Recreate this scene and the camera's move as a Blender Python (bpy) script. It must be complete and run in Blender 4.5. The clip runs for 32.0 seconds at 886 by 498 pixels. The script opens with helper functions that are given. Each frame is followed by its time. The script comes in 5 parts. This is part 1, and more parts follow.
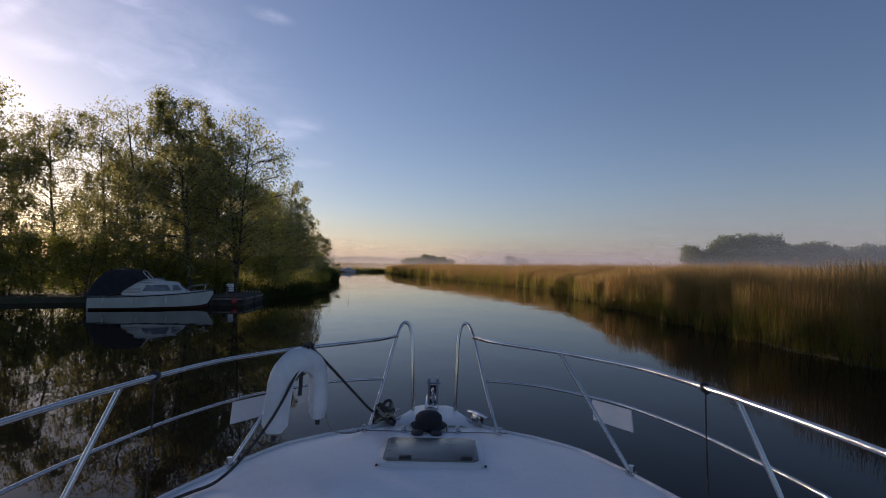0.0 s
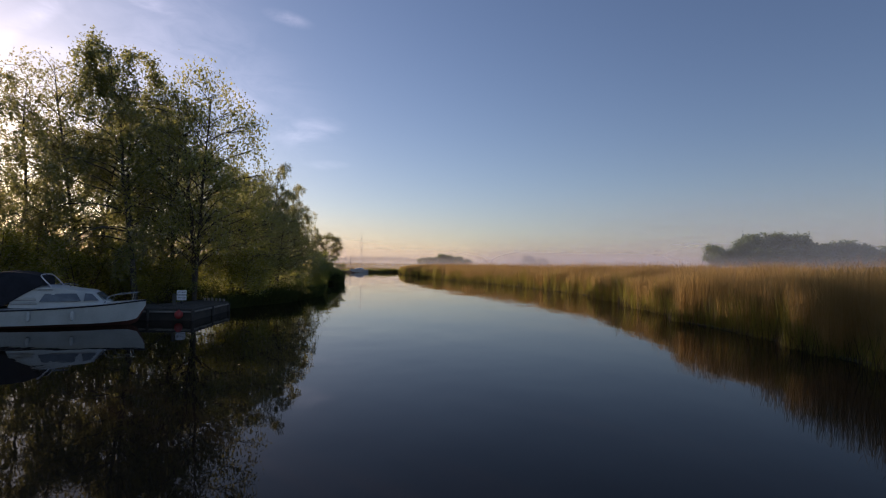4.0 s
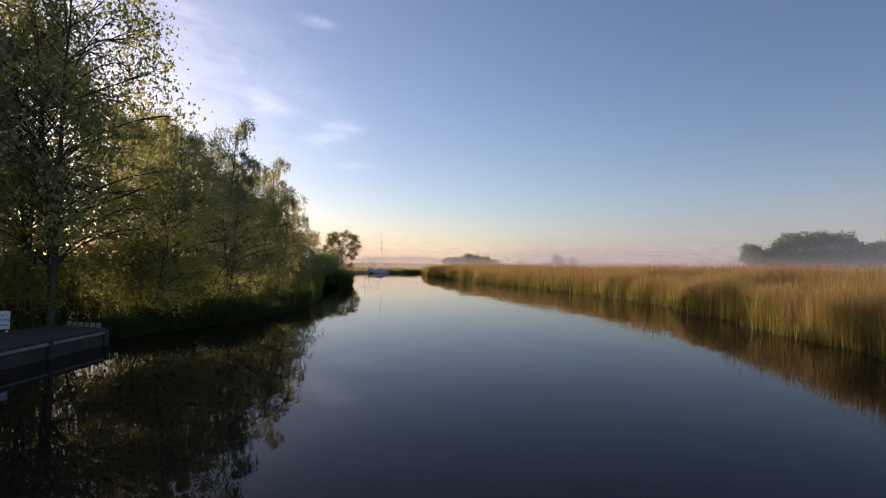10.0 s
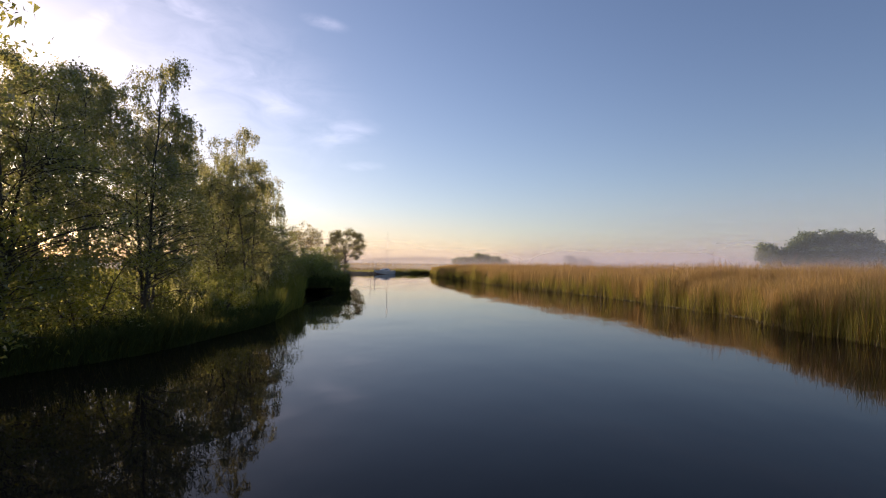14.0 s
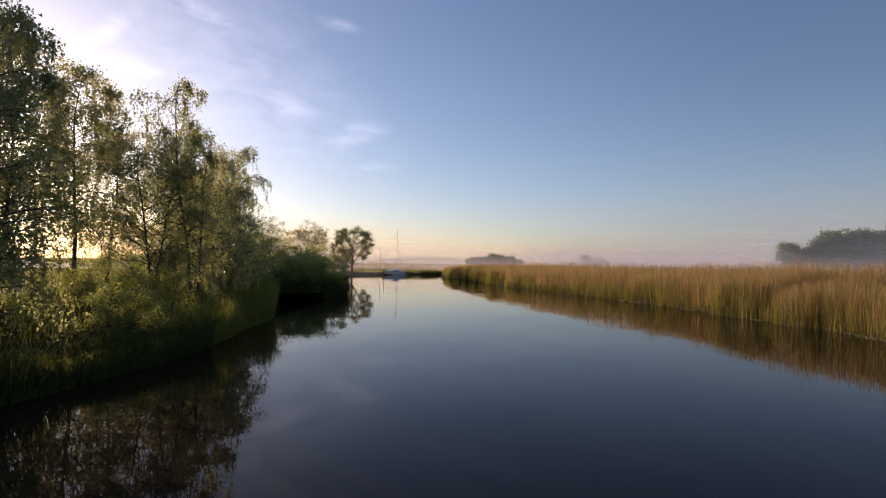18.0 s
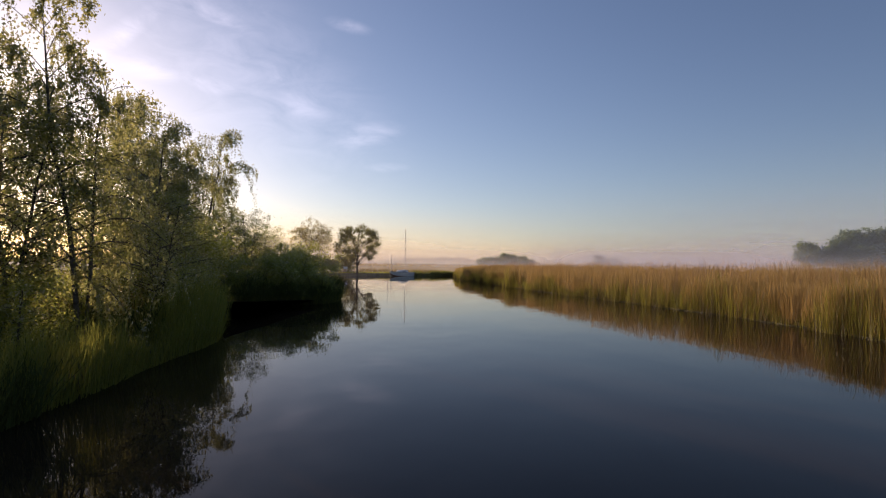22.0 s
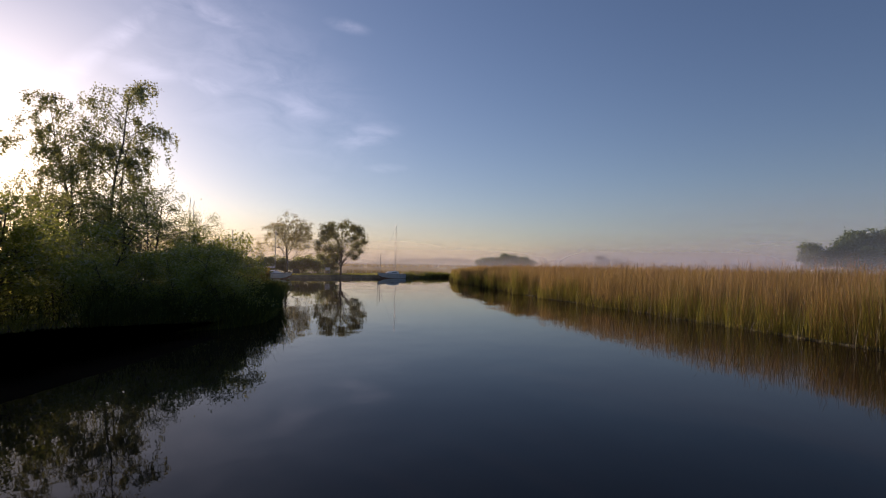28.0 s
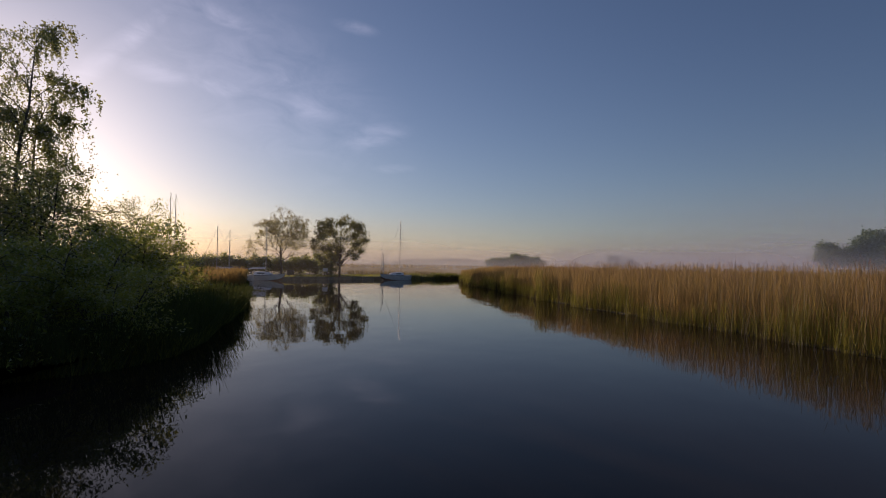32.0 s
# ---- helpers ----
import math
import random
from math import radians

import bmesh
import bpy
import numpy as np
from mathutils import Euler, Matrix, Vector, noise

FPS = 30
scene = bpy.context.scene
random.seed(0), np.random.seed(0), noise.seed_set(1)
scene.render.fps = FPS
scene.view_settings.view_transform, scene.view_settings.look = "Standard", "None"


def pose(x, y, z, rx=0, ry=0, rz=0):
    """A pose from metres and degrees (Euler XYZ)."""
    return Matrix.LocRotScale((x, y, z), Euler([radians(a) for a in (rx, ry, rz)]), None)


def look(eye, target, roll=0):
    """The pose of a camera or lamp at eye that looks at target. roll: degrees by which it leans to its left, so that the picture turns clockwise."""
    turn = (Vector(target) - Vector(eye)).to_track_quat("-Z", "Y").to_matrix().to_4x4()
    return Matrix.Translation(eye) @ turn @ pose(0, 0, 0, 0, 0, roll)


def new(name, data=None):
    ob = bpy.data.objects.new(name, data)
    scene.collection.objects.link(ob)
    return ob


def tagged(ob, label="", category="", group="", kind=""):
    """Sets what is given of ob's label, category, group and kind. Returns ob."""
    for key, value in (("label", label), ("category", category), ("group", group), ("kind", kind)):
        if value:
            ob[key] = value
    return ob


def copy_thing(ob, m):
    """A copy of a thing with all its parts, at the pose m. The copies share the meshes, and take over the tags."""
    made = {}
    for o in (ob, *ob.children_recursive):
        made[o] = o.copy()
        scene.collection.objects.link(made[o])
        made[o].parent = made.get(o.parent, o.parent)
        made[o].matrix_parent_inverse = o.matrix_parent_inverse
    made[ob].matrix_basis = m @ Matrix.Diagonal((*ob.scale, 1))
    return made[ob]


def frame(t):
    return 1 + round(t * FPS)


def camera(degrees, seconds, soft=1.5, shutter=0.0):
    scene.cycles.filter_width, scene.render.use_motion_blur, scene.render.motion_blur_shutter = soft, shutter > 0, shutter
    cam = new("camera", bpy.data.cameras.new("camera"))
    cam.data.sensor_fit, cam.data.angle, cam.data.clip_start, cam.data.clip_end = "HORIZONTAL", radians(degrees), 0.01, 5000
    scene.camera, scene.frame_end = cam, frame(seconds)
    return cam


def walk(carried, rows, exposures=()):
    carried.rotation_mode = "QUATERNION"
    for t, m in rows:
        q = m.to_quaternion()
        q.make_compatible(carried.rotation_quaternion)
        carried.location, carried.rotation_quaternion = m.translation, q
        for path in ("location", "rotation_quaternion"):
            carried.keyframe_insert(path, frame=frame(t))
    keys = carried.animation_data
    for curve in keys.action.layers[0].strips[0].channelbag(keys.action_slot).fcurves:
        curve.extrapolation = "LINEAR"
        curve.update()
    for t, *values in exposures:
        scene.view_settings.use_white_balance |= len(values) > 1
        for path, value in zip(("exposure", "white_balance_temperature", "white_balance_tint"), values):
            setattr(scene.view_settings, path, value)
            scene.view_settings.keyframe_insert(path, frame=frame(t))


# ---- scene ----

# camera: seconds, x, y, z, tilt, lean, heading
PATH = [
    (0, 0.000, -0.001, 2.50, 91.679, -1.149, 0.002),
    (0.5, -0.006, 1.013, 2.50, 91.675, -1.149, 0.201),
    (1, -0.013, 2.029, 2.50, 91.671, -1.135, 0.402),
    (1.5, -0.019, 3.048, 2.50, 91.665, -1.112, 0.607),
    (2, -0.026, 4.070, 2.50, 91.662, -1.089, 0.820),
    (2.5, -0.034, 5.092, 2.50, 91.662, -1.073, 1.040),
    (3, -0.045, 6.110, 2.50, 91.664, -1.069, 1.269),
    (3.5, -0.063, 7.114, 2.50, 91.662, -1.074, 1.513),
    (5.5, -0.166, 11.021, 2.50, 91.632, -1.077, 2.590),
    (6, -0.190, 11.981, 2.50, 91.638, -1.080, 2.849),
    (6.5, -0.216, 12.933, 2.50, 91.645, -1.083, 3.099),
    (7, -0.248, 13.886, 2.50, 91.647, -1.091, 3.341),
    (7.5, -0.288, 14.843, 2.50, 91.644, -1.108, 3.572),
    (8, -0.341, 15.807, 2.50, 91.637, -1.126, 3.791),
    (8.5, -0.407, 16.778, 2.50, 91.627, -1.136, 3.997),
    (9, -0.486, 17.757, 2.50, 91.616, -1.139, 4.188),
    (9.5, -0.576, 18.743, 2.50, 91.607, -1.139, 4.368),
    (10, -0.672, 19.735, 2.50, 91.599, -1.134, 4.536),
    (10.5, -0.771, 20.729, 2.50, 91.594, -1.117, 4.693),
    (11, -0.870, 21.721, 2.50, 91.590, -1.087, 4.839),
    (11.5, -0.968, 22.703, 2.50, 91.587, -1.052, 4.969),
    (12, -1.065, 23.670, 2.50, 91.585, -1.020, 5.083),
    (12.5, -1.160, 24.619, 2.50, 91.586, -0.998, 5.189),
    (13, -1.252, 25.550, 2.50, 91.590, -0.985, 5.295),
    (13.5, -1.338, 26.469, 2.50, 91.594, -0.981, 5.410),
    (14, -1.416, 27.380, 2.50, 91.596, -0.984, 5.539),
    (14.5, -1.487, 28.283, 2.50, 91.598, -0.987, 5.693),
    (16.5, -1.770, 31.855, 2.50, 91.606, -0.952, 6.400),
    (17, -1.861, 32.733, 2.50, 91.601, -0.948, 6.580),
    (17.5, -1.963, 33.613, 2.50, 91.597, -0.945, 6.764),
    (18, -2.069, 34.503, 2.50, 91.594, -0.944, 6.949),
    (18.5, -2.180, 35.404, 2.50, 91.591, -0.946, 7.135),
    (19, -2.298, 36.310, 2.50, 91.587, -0.953, 7.319),
    (19.5, -2.424, 37.213, 2.50, 91.588, -0.959, 7.495),
    (20, -2.556, 38.104, 2.50, 91.595, -0.954, 7.656),
    (20.5, -2.692, 38.979, 2.50, 91.603, -0.938, 7.792),
    (21, -2.828, 39.837, 2.50, 91.608, -0.915, 7.903),
    (21.5, -2.961, 40.684, 2.50, 91.612, -0.893, 7.991),
    (22, -3.081, 41.534, 2.50, 91.617, -0.874, 8.058),
    (22.5, -3.182, 42.401, 2.50, 91.626, -0.855, 8.105),
    (23, -3.261, 43.299, 2.50, 91.638, -0.837, 8.134),
    (23.5, -3.322, 44.234, 2.50, 91.649, -0.826, 8.151),
    (24, -3.374, 45.203, 2.50, 91.656, -0.826, 8.161),
    (24.5, -3.426, 46.196, 2.50, 91.659, -0.835, 8.168),
    (25, -3.486, 47.208, 2.50, 91.658, -0.852, 8.172),
    (25.5, -3.565, 48.236, 2.50, 91.660, -0.869, 8.160),
    (27.5, -3.976, 52.393, 2.50, 91.693, -0.921, 7.988),
    (28, -4.094, 53.429, 2.50, 91.692, -0.936, 7.944),
    (28.5, -4.226, 54.460, 2.50, 91.688, -0.946, 7.918),
    (29, -4.366, 55.489, 2.50, 91.687, -0.954, 7.917),
    (29.5, -4.512, 56.516, 2.50, 91.692, -0.962, 7.952),
    (30, -4.666, 57.542, 2.50, 91.701, -0.966, 8.036),
    (30.5, -4.826, 58.565, 2.50, 91.713, -0.961, 8.173),
    (31, -4.992, 59.588, 2.50, 91.723, -0.941, 8.358),
    (31.5, -5.164, 60.609, 2.50, 91.726, -0.907, 8.580),
    (32, -5.338, 61.629, 2.50, 91.721, -0.864, 8.826),
]

EXPOSURES = [(t, stops, kelvin, 29) for t, stops, kelvin in ((0.0, 0.10, 6480), (3.0, 0.17, 6550), (6.0, 0.30, 6620), (9.0, 0.52, 6720), (13.0, 0.57, 6780), (19.0, 0.36, 6700), (23.0, 0.26, 6800), (28.0, -0.10, 6420), (32.0, -0.48, 6320))]
cam = camera(79.06, 32.0, 1.1)
walk(cam, [(t, pose(x, y, z, rx, ry, rz)) for t, x, y, z, rx, ry, rz in PATH], EXPOSURES)

# ---- sky and sun ----
SUN_AZ = radians(49.8)     # to the left of the way ahead
SUN_EL = radians(11.1)
world = bpy.data.worlds.new("sky")
scene.world = world
world.use_nodes = True
wn, wl = world.node_tree.nodes, world.node_tree.links
sky = wn.new("ShaderNodeTexSky")
sky.sky_type = "NISHITA"
sky.sun_disc = False
sky.sun_elevation = SUN_EL
sky.sun_rotation = -SUN_AZ
sky.air_density, sky.dust_density, sky.ozone_density = 1.0, 0.57, 2.6
bg = wn["Background"]
bg.inputs["Strength"].default_value = 0.10
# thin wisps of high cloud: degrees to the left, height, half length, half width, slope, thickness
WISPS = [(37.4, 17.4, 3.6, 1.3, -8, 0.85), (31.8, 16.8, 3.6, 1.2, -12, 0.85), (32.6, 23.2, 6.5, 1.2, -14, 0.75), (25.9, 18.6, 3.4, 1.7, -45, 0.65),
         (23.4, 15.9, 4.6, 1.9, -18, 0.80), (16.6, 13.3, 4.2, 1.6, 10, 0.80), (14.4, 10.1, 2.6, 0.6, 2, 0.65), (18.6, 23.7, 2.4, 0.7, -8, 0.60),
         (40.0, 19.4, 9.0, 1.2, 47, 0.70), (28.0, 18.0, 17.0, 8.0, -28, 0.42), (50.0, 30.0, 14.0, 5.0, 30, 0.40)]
wtex, wmap = wn.new("ShaderNodeTexCoord"), wn.new("ShaderNodeMapping")
wmap.inputs["Scale"].default_value = (3.0, 3.0, 7.0)
wmap.inputs["Rotation"].default_value = (0.25, 0.1, 0.5)
wisp = wn.new("ShaderNodeTexNoise")
wisp.inputs["Scale"].default_value, wisp.inputs["Detail"].default_value, wisp.inputs["Roughness"].default_value = 4.0, 7, 0.6
wisp.inputs["Distortion"].default_value = 0.7
wrange = wn.new("ShaderNodeMapRange")
wrange.inputs["From Min"].default_value, wrange.inputs["From Max"].default_value = 0.30, 0.80
wl.new(wtex.outputs["Generated"], wmap.inputs["Vector"])
wl.new(wmap.outputs["Vector"], wisp.inputs["Vector"])
wl.new(wisp.outputs["Fac"], wrange.inputs["Value"])
total = None
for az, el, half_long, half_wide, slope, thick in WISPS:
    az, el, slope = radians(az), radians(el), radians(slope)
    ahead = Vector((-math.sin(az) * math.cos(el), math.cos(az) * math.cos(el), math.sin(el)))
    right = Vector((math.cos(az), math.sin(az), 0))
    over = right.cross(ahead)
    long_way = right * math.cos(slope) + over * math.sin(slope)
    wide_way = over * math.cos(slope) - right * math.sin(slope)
    one, two, flat, away, edge = (wn.new("ShaderNode" + k) for k in ("VectorMath", "VectorMath", "CombineXYZ", "VectorMath", "MapRange"))
    one.operation, two.operation, away.operation = "DOT_PRODUCT", "DOT_PRODUCT", "LENGTH"
    one.inputs[1].default_value = long_way / math.sin(radians(half_long))
    two.inputs[1].default_value = wide_way / math.sin(radians(half_wide))
    edge.interpolation_type = "SMOOTHSTEP"
    edge.inputs["From Min"].default_value, edge.inputs["From Max"].default_value, edge.inputs["To Max"].default_value = 1.25, 0.0, thick
    for v, k in ((one, "X"), (two, "Y")):
        wl.new(wtex.outputs["Generated"], v.inputs[0])
        wl.new(v.outputs["Value"], flat.inputs[k])
    wl.new(flat.outputs[0], away.inputs[0])
    wl.new(away.outputs["Value"], edge.inputs["Value"])
    if total is None:
        total = edge.outputs["Result"]
    else:
        both = wn.new("ShaderNodeMath")
        both.operation = "MAXIMUM"
        wl.new(total, both.inputs[0])
        wl.new(edge.outputs["Result"], both.inputs[1])
        total = both.outputs[0]
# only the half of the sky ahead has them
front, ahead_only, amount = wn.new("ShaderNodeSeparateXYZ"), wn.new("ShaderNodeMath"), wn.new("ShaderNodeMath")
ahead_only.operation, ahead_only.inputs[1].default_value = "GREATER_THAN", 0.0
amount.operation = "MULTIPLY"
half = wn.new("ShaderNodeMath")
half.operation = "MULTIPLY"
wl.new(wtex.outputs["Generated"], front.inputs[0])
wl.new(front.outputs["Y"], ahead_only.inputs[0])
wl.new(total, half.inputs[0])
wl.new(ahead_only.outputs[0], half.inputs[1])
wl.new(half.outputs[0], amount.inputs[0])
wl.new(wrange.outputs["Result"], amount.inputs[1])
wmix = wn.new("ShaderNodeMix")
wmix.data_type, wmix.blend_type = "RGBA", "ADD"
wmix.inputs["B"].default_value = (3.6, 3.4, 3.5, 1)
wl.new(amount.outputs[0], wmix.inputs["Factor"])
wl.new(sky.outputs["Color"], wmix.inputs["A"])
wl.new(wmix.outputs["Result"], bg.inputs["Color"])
sun_data = bpy.data.lights.new("sun", "SUN")
sun_data.energy, sun_data.angle, sun_data.color = 5.0, radians(0.6), (1.0, 0.80, 0.58)
sun = new("sun", sun_data)
SUN_DIR = Vector((-math.sin(SUN_AZ) * math.cos(SUN_EL), math.cos(SUN_AZ) * math.cos(SUN_EL), math.sin(SUN_EL)))
sun.matrix_world = look(SUN_DIR * 60, (0, 0, 0))


# ---- materials ----
def material(name, colour, second=None, rough=0.6, scale=3.0, bump=0.0, metal=0.0, fine=0.0, stretch=(1, 1, 1), spec=0.5):
    """A surface of two tones mixed by noise at two scales, with fine relief."""
    m = bpy.data.materials.new(name)
    m.use_nodes = True
    n, l = m.node_tree.nodes, m.node_tree.links
    b = n["Principled BSDF"]
    b.inputs["Roughness"].default_value, b.inputs["Metallic"].default_value = rough, metal
    b.inputs["Specular IOR Level"].default_value = spec
    tex = n.new("ShaderNodeTexCoord")
    mapping = n.new("ShaderNodeMapping")
    mapping.inputs["Scale"].default_value = stretch
    l.new(tex.outputs["Object"], mapping.inputs["Vector"])
    big, small = n.new("ShaderNodeTexNoise"), n.new("ShaderNodeTexNoise")
    big.inputs["Scale"].default_value, small.inputs["Scale"].default_value = scale, scale * 14
    big.inputs["Detail"].default_value, small.inputs["Detail"].default_value = 4, 3
    for t in (big, small):
        l.new(mapping.outputs["Vector"], t.inputs["Vector"])
    mix = n.new("ShaderNodeMix")
    mix.data_type = "RGBA"
    second = second or tuple(c * 0.7 for c in colour)
    mix.inputs["A"].default_value, mix.inputs["B"].default_value = (*colour, 1), (*second, 1)
    add = n.new("ShaderNodeMath")
    add.operation = "MULTIPLY_ADD"
    l.new(small.outputs["Fac"], add.inputs[0])
    add.inputs[1].default_value = fine
    l.new(big.outputs["Fac"], add.inputs[2])
    ramp = n.new("ShaderNodeMapRange")
    ramp.inputs["From Min"].default_value, ramp.inputs["From Max"].default_value = 0.35 + fine * 0.5, 0.65 + fine * 0.5
    l.new(add.outputs[0], ramp.inputs["Value"])
    l.new(ramp.outputs["Result"], mix.inputs["Factor"])
    l.new(mix.outputs["Result"], b.inputs["Base Color"])
    if bump:
        bp = n.new("ShaderNodeBump")
        bp.inputs["Strength"].default_value, bp.inputs["Distance"].default_value = bump, 0.02
        l.new(small.outputs["Fac"], bp.inputs["Height"])
        l.new(bp.outputs["Normal"], b.inputs["Normal"])
    return m


def leaf_material(name, dark, light, through_amount=0.45, wax_amount=0.22, sheer=3.5):
    """Leaves that let light through, each of its own tone."""
    m = bpy.data.materials.new(name)
    m.use_nodes = True
    n, l = m.node_tree.nodes, m.node_tree.links
    out = n["Material Output"]
    n.remove(n["Principled BSDF"])
    geo, info = n.new("ShaderNodeNewGeometry"), n.new("ShaderNodeObjectInfo")
    mix = n.new("ShaderNodeMix")
    mix.data_type = "RGBA"
    mix.inputs["A"].default_value, mix.inputs["B"].default_value = (*dark, 1), (*light, 1)
    avg = n.new("ShaderNodeMath")
    avg.operation = "MULTIPLY_ADD"
    avg.inputs[1].default_value = 0.6
    scaled = n.new("ShaderNodeMath")
    scaled.operation = "MULTIPLY"
    scaled.inputs[1].default_value = 0.4
    l.new(info.outputs["Random"], scaled.inputs[0])
    l.new(geo.outputs["Random Per Island"], avg.inputs[0])
    l.new(scaled.outputs[0], avg.inputs[2])
    l.new(avg.outputs[0], mix.inputs["Factor"])
    d, t, g = n.new("ShaderNodeBsdfDiffuse"), n.new("ShaderNodeBsdfTranslucent"), n.new("ShaderNodeBsdfGlossy")
    g.inputs["Roughness"].default_value = 0.5
    g.inputs["Color"].default_value = (0.95, 0.95, 0.95, 1)
    wax = n.new("ShaderNodeFresnel")
    wax.inputs["IOR"].default_value = 1.42
    l.new(mix.outputs["Result"], d.inputs["Color"])
    lit = n.new("ShaderNodeMix")
    lit.data_type, lit.blend_type = "RGBA", "MULTIPLY"
    lit.inputs["Factor"].default_value = 1.0
    lit.inputs["B"].default_value = (sheer, 0.93 * sheer, 0.72 * sheer, 1)
    l.new(mix.outputs["Result"], lit.inputs["A"])
    l.new(lit.outputs["Result"], t.inputs["Color"])
    m1, m2 = n.new("ShaderNodeMixShader"), n.new("ShaderNodeMixShader")
    m1.inputs["Fac"].default_value = through_amount
    waxed = n.new("ShaderNodeMath")
    waxed.operation = "MULTIPLY"
    waxed.inputs[1].default_value = wax_amount
    l.new(wax.outputs[0], waxed.inputs[0])
    l.new(waxed.outputs[0], m2.inputs["Fac"])
    l.new(d.outputs[0], m1.inputs[1])
    l.new(t.outputs[0], m1.inputs[2])
    l.new(m1.outputs[0], m2.inputs[1])
    l.new(g.outputs[0], m2.inputs[2])
    l.new(m2.outputs[0], out.inputs["Surface"])
    return m


def water_material():
    m = bpy.data.materials.new("river_water")
    m.use_nodes = True
    n, l = m.node_tree.nodes, m.node_tree.links
    b = n["Principled BSDF"]
    b.inputs["Base Color"].default_value = (0.020, 0.014, 0.009, 1)
    b.inputs["Roughness"].default_value, b.inputs["IOR"].default_value = 0.02, 1.17
    tex, mapping = n.new("ShaderNodeTexCoord"), n.new("ShaderNodeMapping")
    mapping.inputs["Scale"].default_value = (1.0, 0.6, 1.0)
    l.new(tex.outputs["Object"], mapping.inputs["Vector"])
    a, c = n.new("ShaderNodeTexNoise"), n.new("ShaderNodeTexNoise")
    a.inputs["Scale"].default_value, c.inputs["Scale"].default_value = 0.25, 1.6
    for t in (a, c):
        l.new(mapping.outputs["Vector"], t.inputs["Vector"])
    add = n.new("ShaderNodeMath")
    add.operation = "MULTIPLY_ADD"
    add.inputs[1].default_value = 0.12
    l.new(c.outputs["Fac"], add.inputs[0])
    l.new(a.outputs["Fac"], add.inputs[2])
    bp = n.new("ShaderNodeBump")
    bp.inputs["Strength"].default_value, bp.inputs["Distance"].default_value = 0.10, 0.25
    l.new(add.outputs[0], bp.inputs["Height"])
    l.new(bp.outputs["Normal"], b.inputs["Normal"])
    return m


WATER = water_material()
SOIL = material("marsh_soil", (0.07, 0.06, 0.035), (0.035, 0.045, 0.015), 0.95, 0.6, 0.6, fine=0.5)
BANK = material("dark_peat_bank", (0.07, 0.06, 0.04), (0.045, 0.05, 0.025), 0.9, 2.0, 0.8, fine=0.4)
TURF = material("mown_turf", (0.10, 0.14, 0.03), (0.16, 0.17, 0.05), 0.9, 1.2, 0.5, fine=0.6)
BIRCH_BARK = material("birch_bark", (0.125, 0.115, 0.10), (0.045, 0.04, 0.035), 0.85, 2.5, 0.6, fine=0.5, stretch=(1, 1, 3))
DARK_BARK = material("alder_bark", (0.10, 0.08, 0.06), (0.05, 0.042, 0.035), 0.9, 3.0, 0.7, fine=0.5)
BIRCH_LEAF = leaf_material("birch_leaf", (0.082, 0.100, 0.042), (0.185, 0.185, 0.088), 0.52)
ALDER_LEAF = leaf_material("alder_leaf", (0.062, 0.082, 0.030), (0.17, 0.18, 0.062), 0.52)
SYCAMORE_LEAF = leaf_material("sycamore_leaf", (0.058, 0.070, 0.026), (0.15, 0.15, 0.055), 0.45, 0.15, 2.4)
WILLOW_LEAF = leaf_material("willow_leaf", (0.065, 0.09, 0.022), (0.18, 0.19, 0.05), 0.55)
BROWN_LEAF = leaf_material("young_brown_leaf", (0.09, 0.085, 0.035), (0.18, 0.16, 0.06), 0.45)
WOOD_LEAF = leaf_material("distant_oak_leaf", (0.042, 0.070, 0.030), (0.10, 0.14, 0.055), 0.38, 0.02, 2.4)
REED_TAN = leaf_material("dry_reed", (0.205, 0.148, 0.064), (0.265, 0.195, 0.088), 0.50, 0.02, 1.6)
REED_GREEN = leaf_material("green_reed", (0.085, 0.105, 0.026), (0.21, 0.215, 0.055), 0.50, 0.06, 2.3)
# leaf tones kept dark, so that the colour carries the wooded bank's shade
SHADE_TONED_HERB = leaf_material("shade_toned_herb", (0.035, 0.050, 0.016), (0.085, 0.10, 0.032), 0.25, 0.03, 2.2)
REED_PLUME = leaf_material("dusky_reed_plume", (0.16, 0.105, 0.07), (0.26, 0.18, 0.12), 0.3, 0.02, 2.6)
REED_DARK = leaf_material("short_dark_reed", (0.035, 0.028, 0.016), (0.09, 0.07, 0.035), 0.2, 0.02, 1.5)
REED_PALE = leaf_material("pale_far_reed", (0.15, 0.125, 0.06), (0.26, 0.20, 0.10), 0.25, 0.02, 2.6)
REED_OLIVE = leaf_material("olive_reed_shoot", (0.090, 0.092, 0.022), (0.21, 0.205, 0.05), 0.48, 0.02, 1.8)


# ---- helpers ----
def thing(name, label, category, group="", at=None, kind=""):
    ob = new(name)
    if at is not None:
        ob.matrix_basis = at
    return tagged(ob, label, category, group, kind)


def raw_mesh(name, verts, faces, mat):
    me = bpy.data.meshes.new(name)
    me.from_pydata([tuple(map(float, v)) for v in verts], [], [tuple(map(int, f)) for f in faces])
    me.materials.append(mat)
    me.update()
    return me


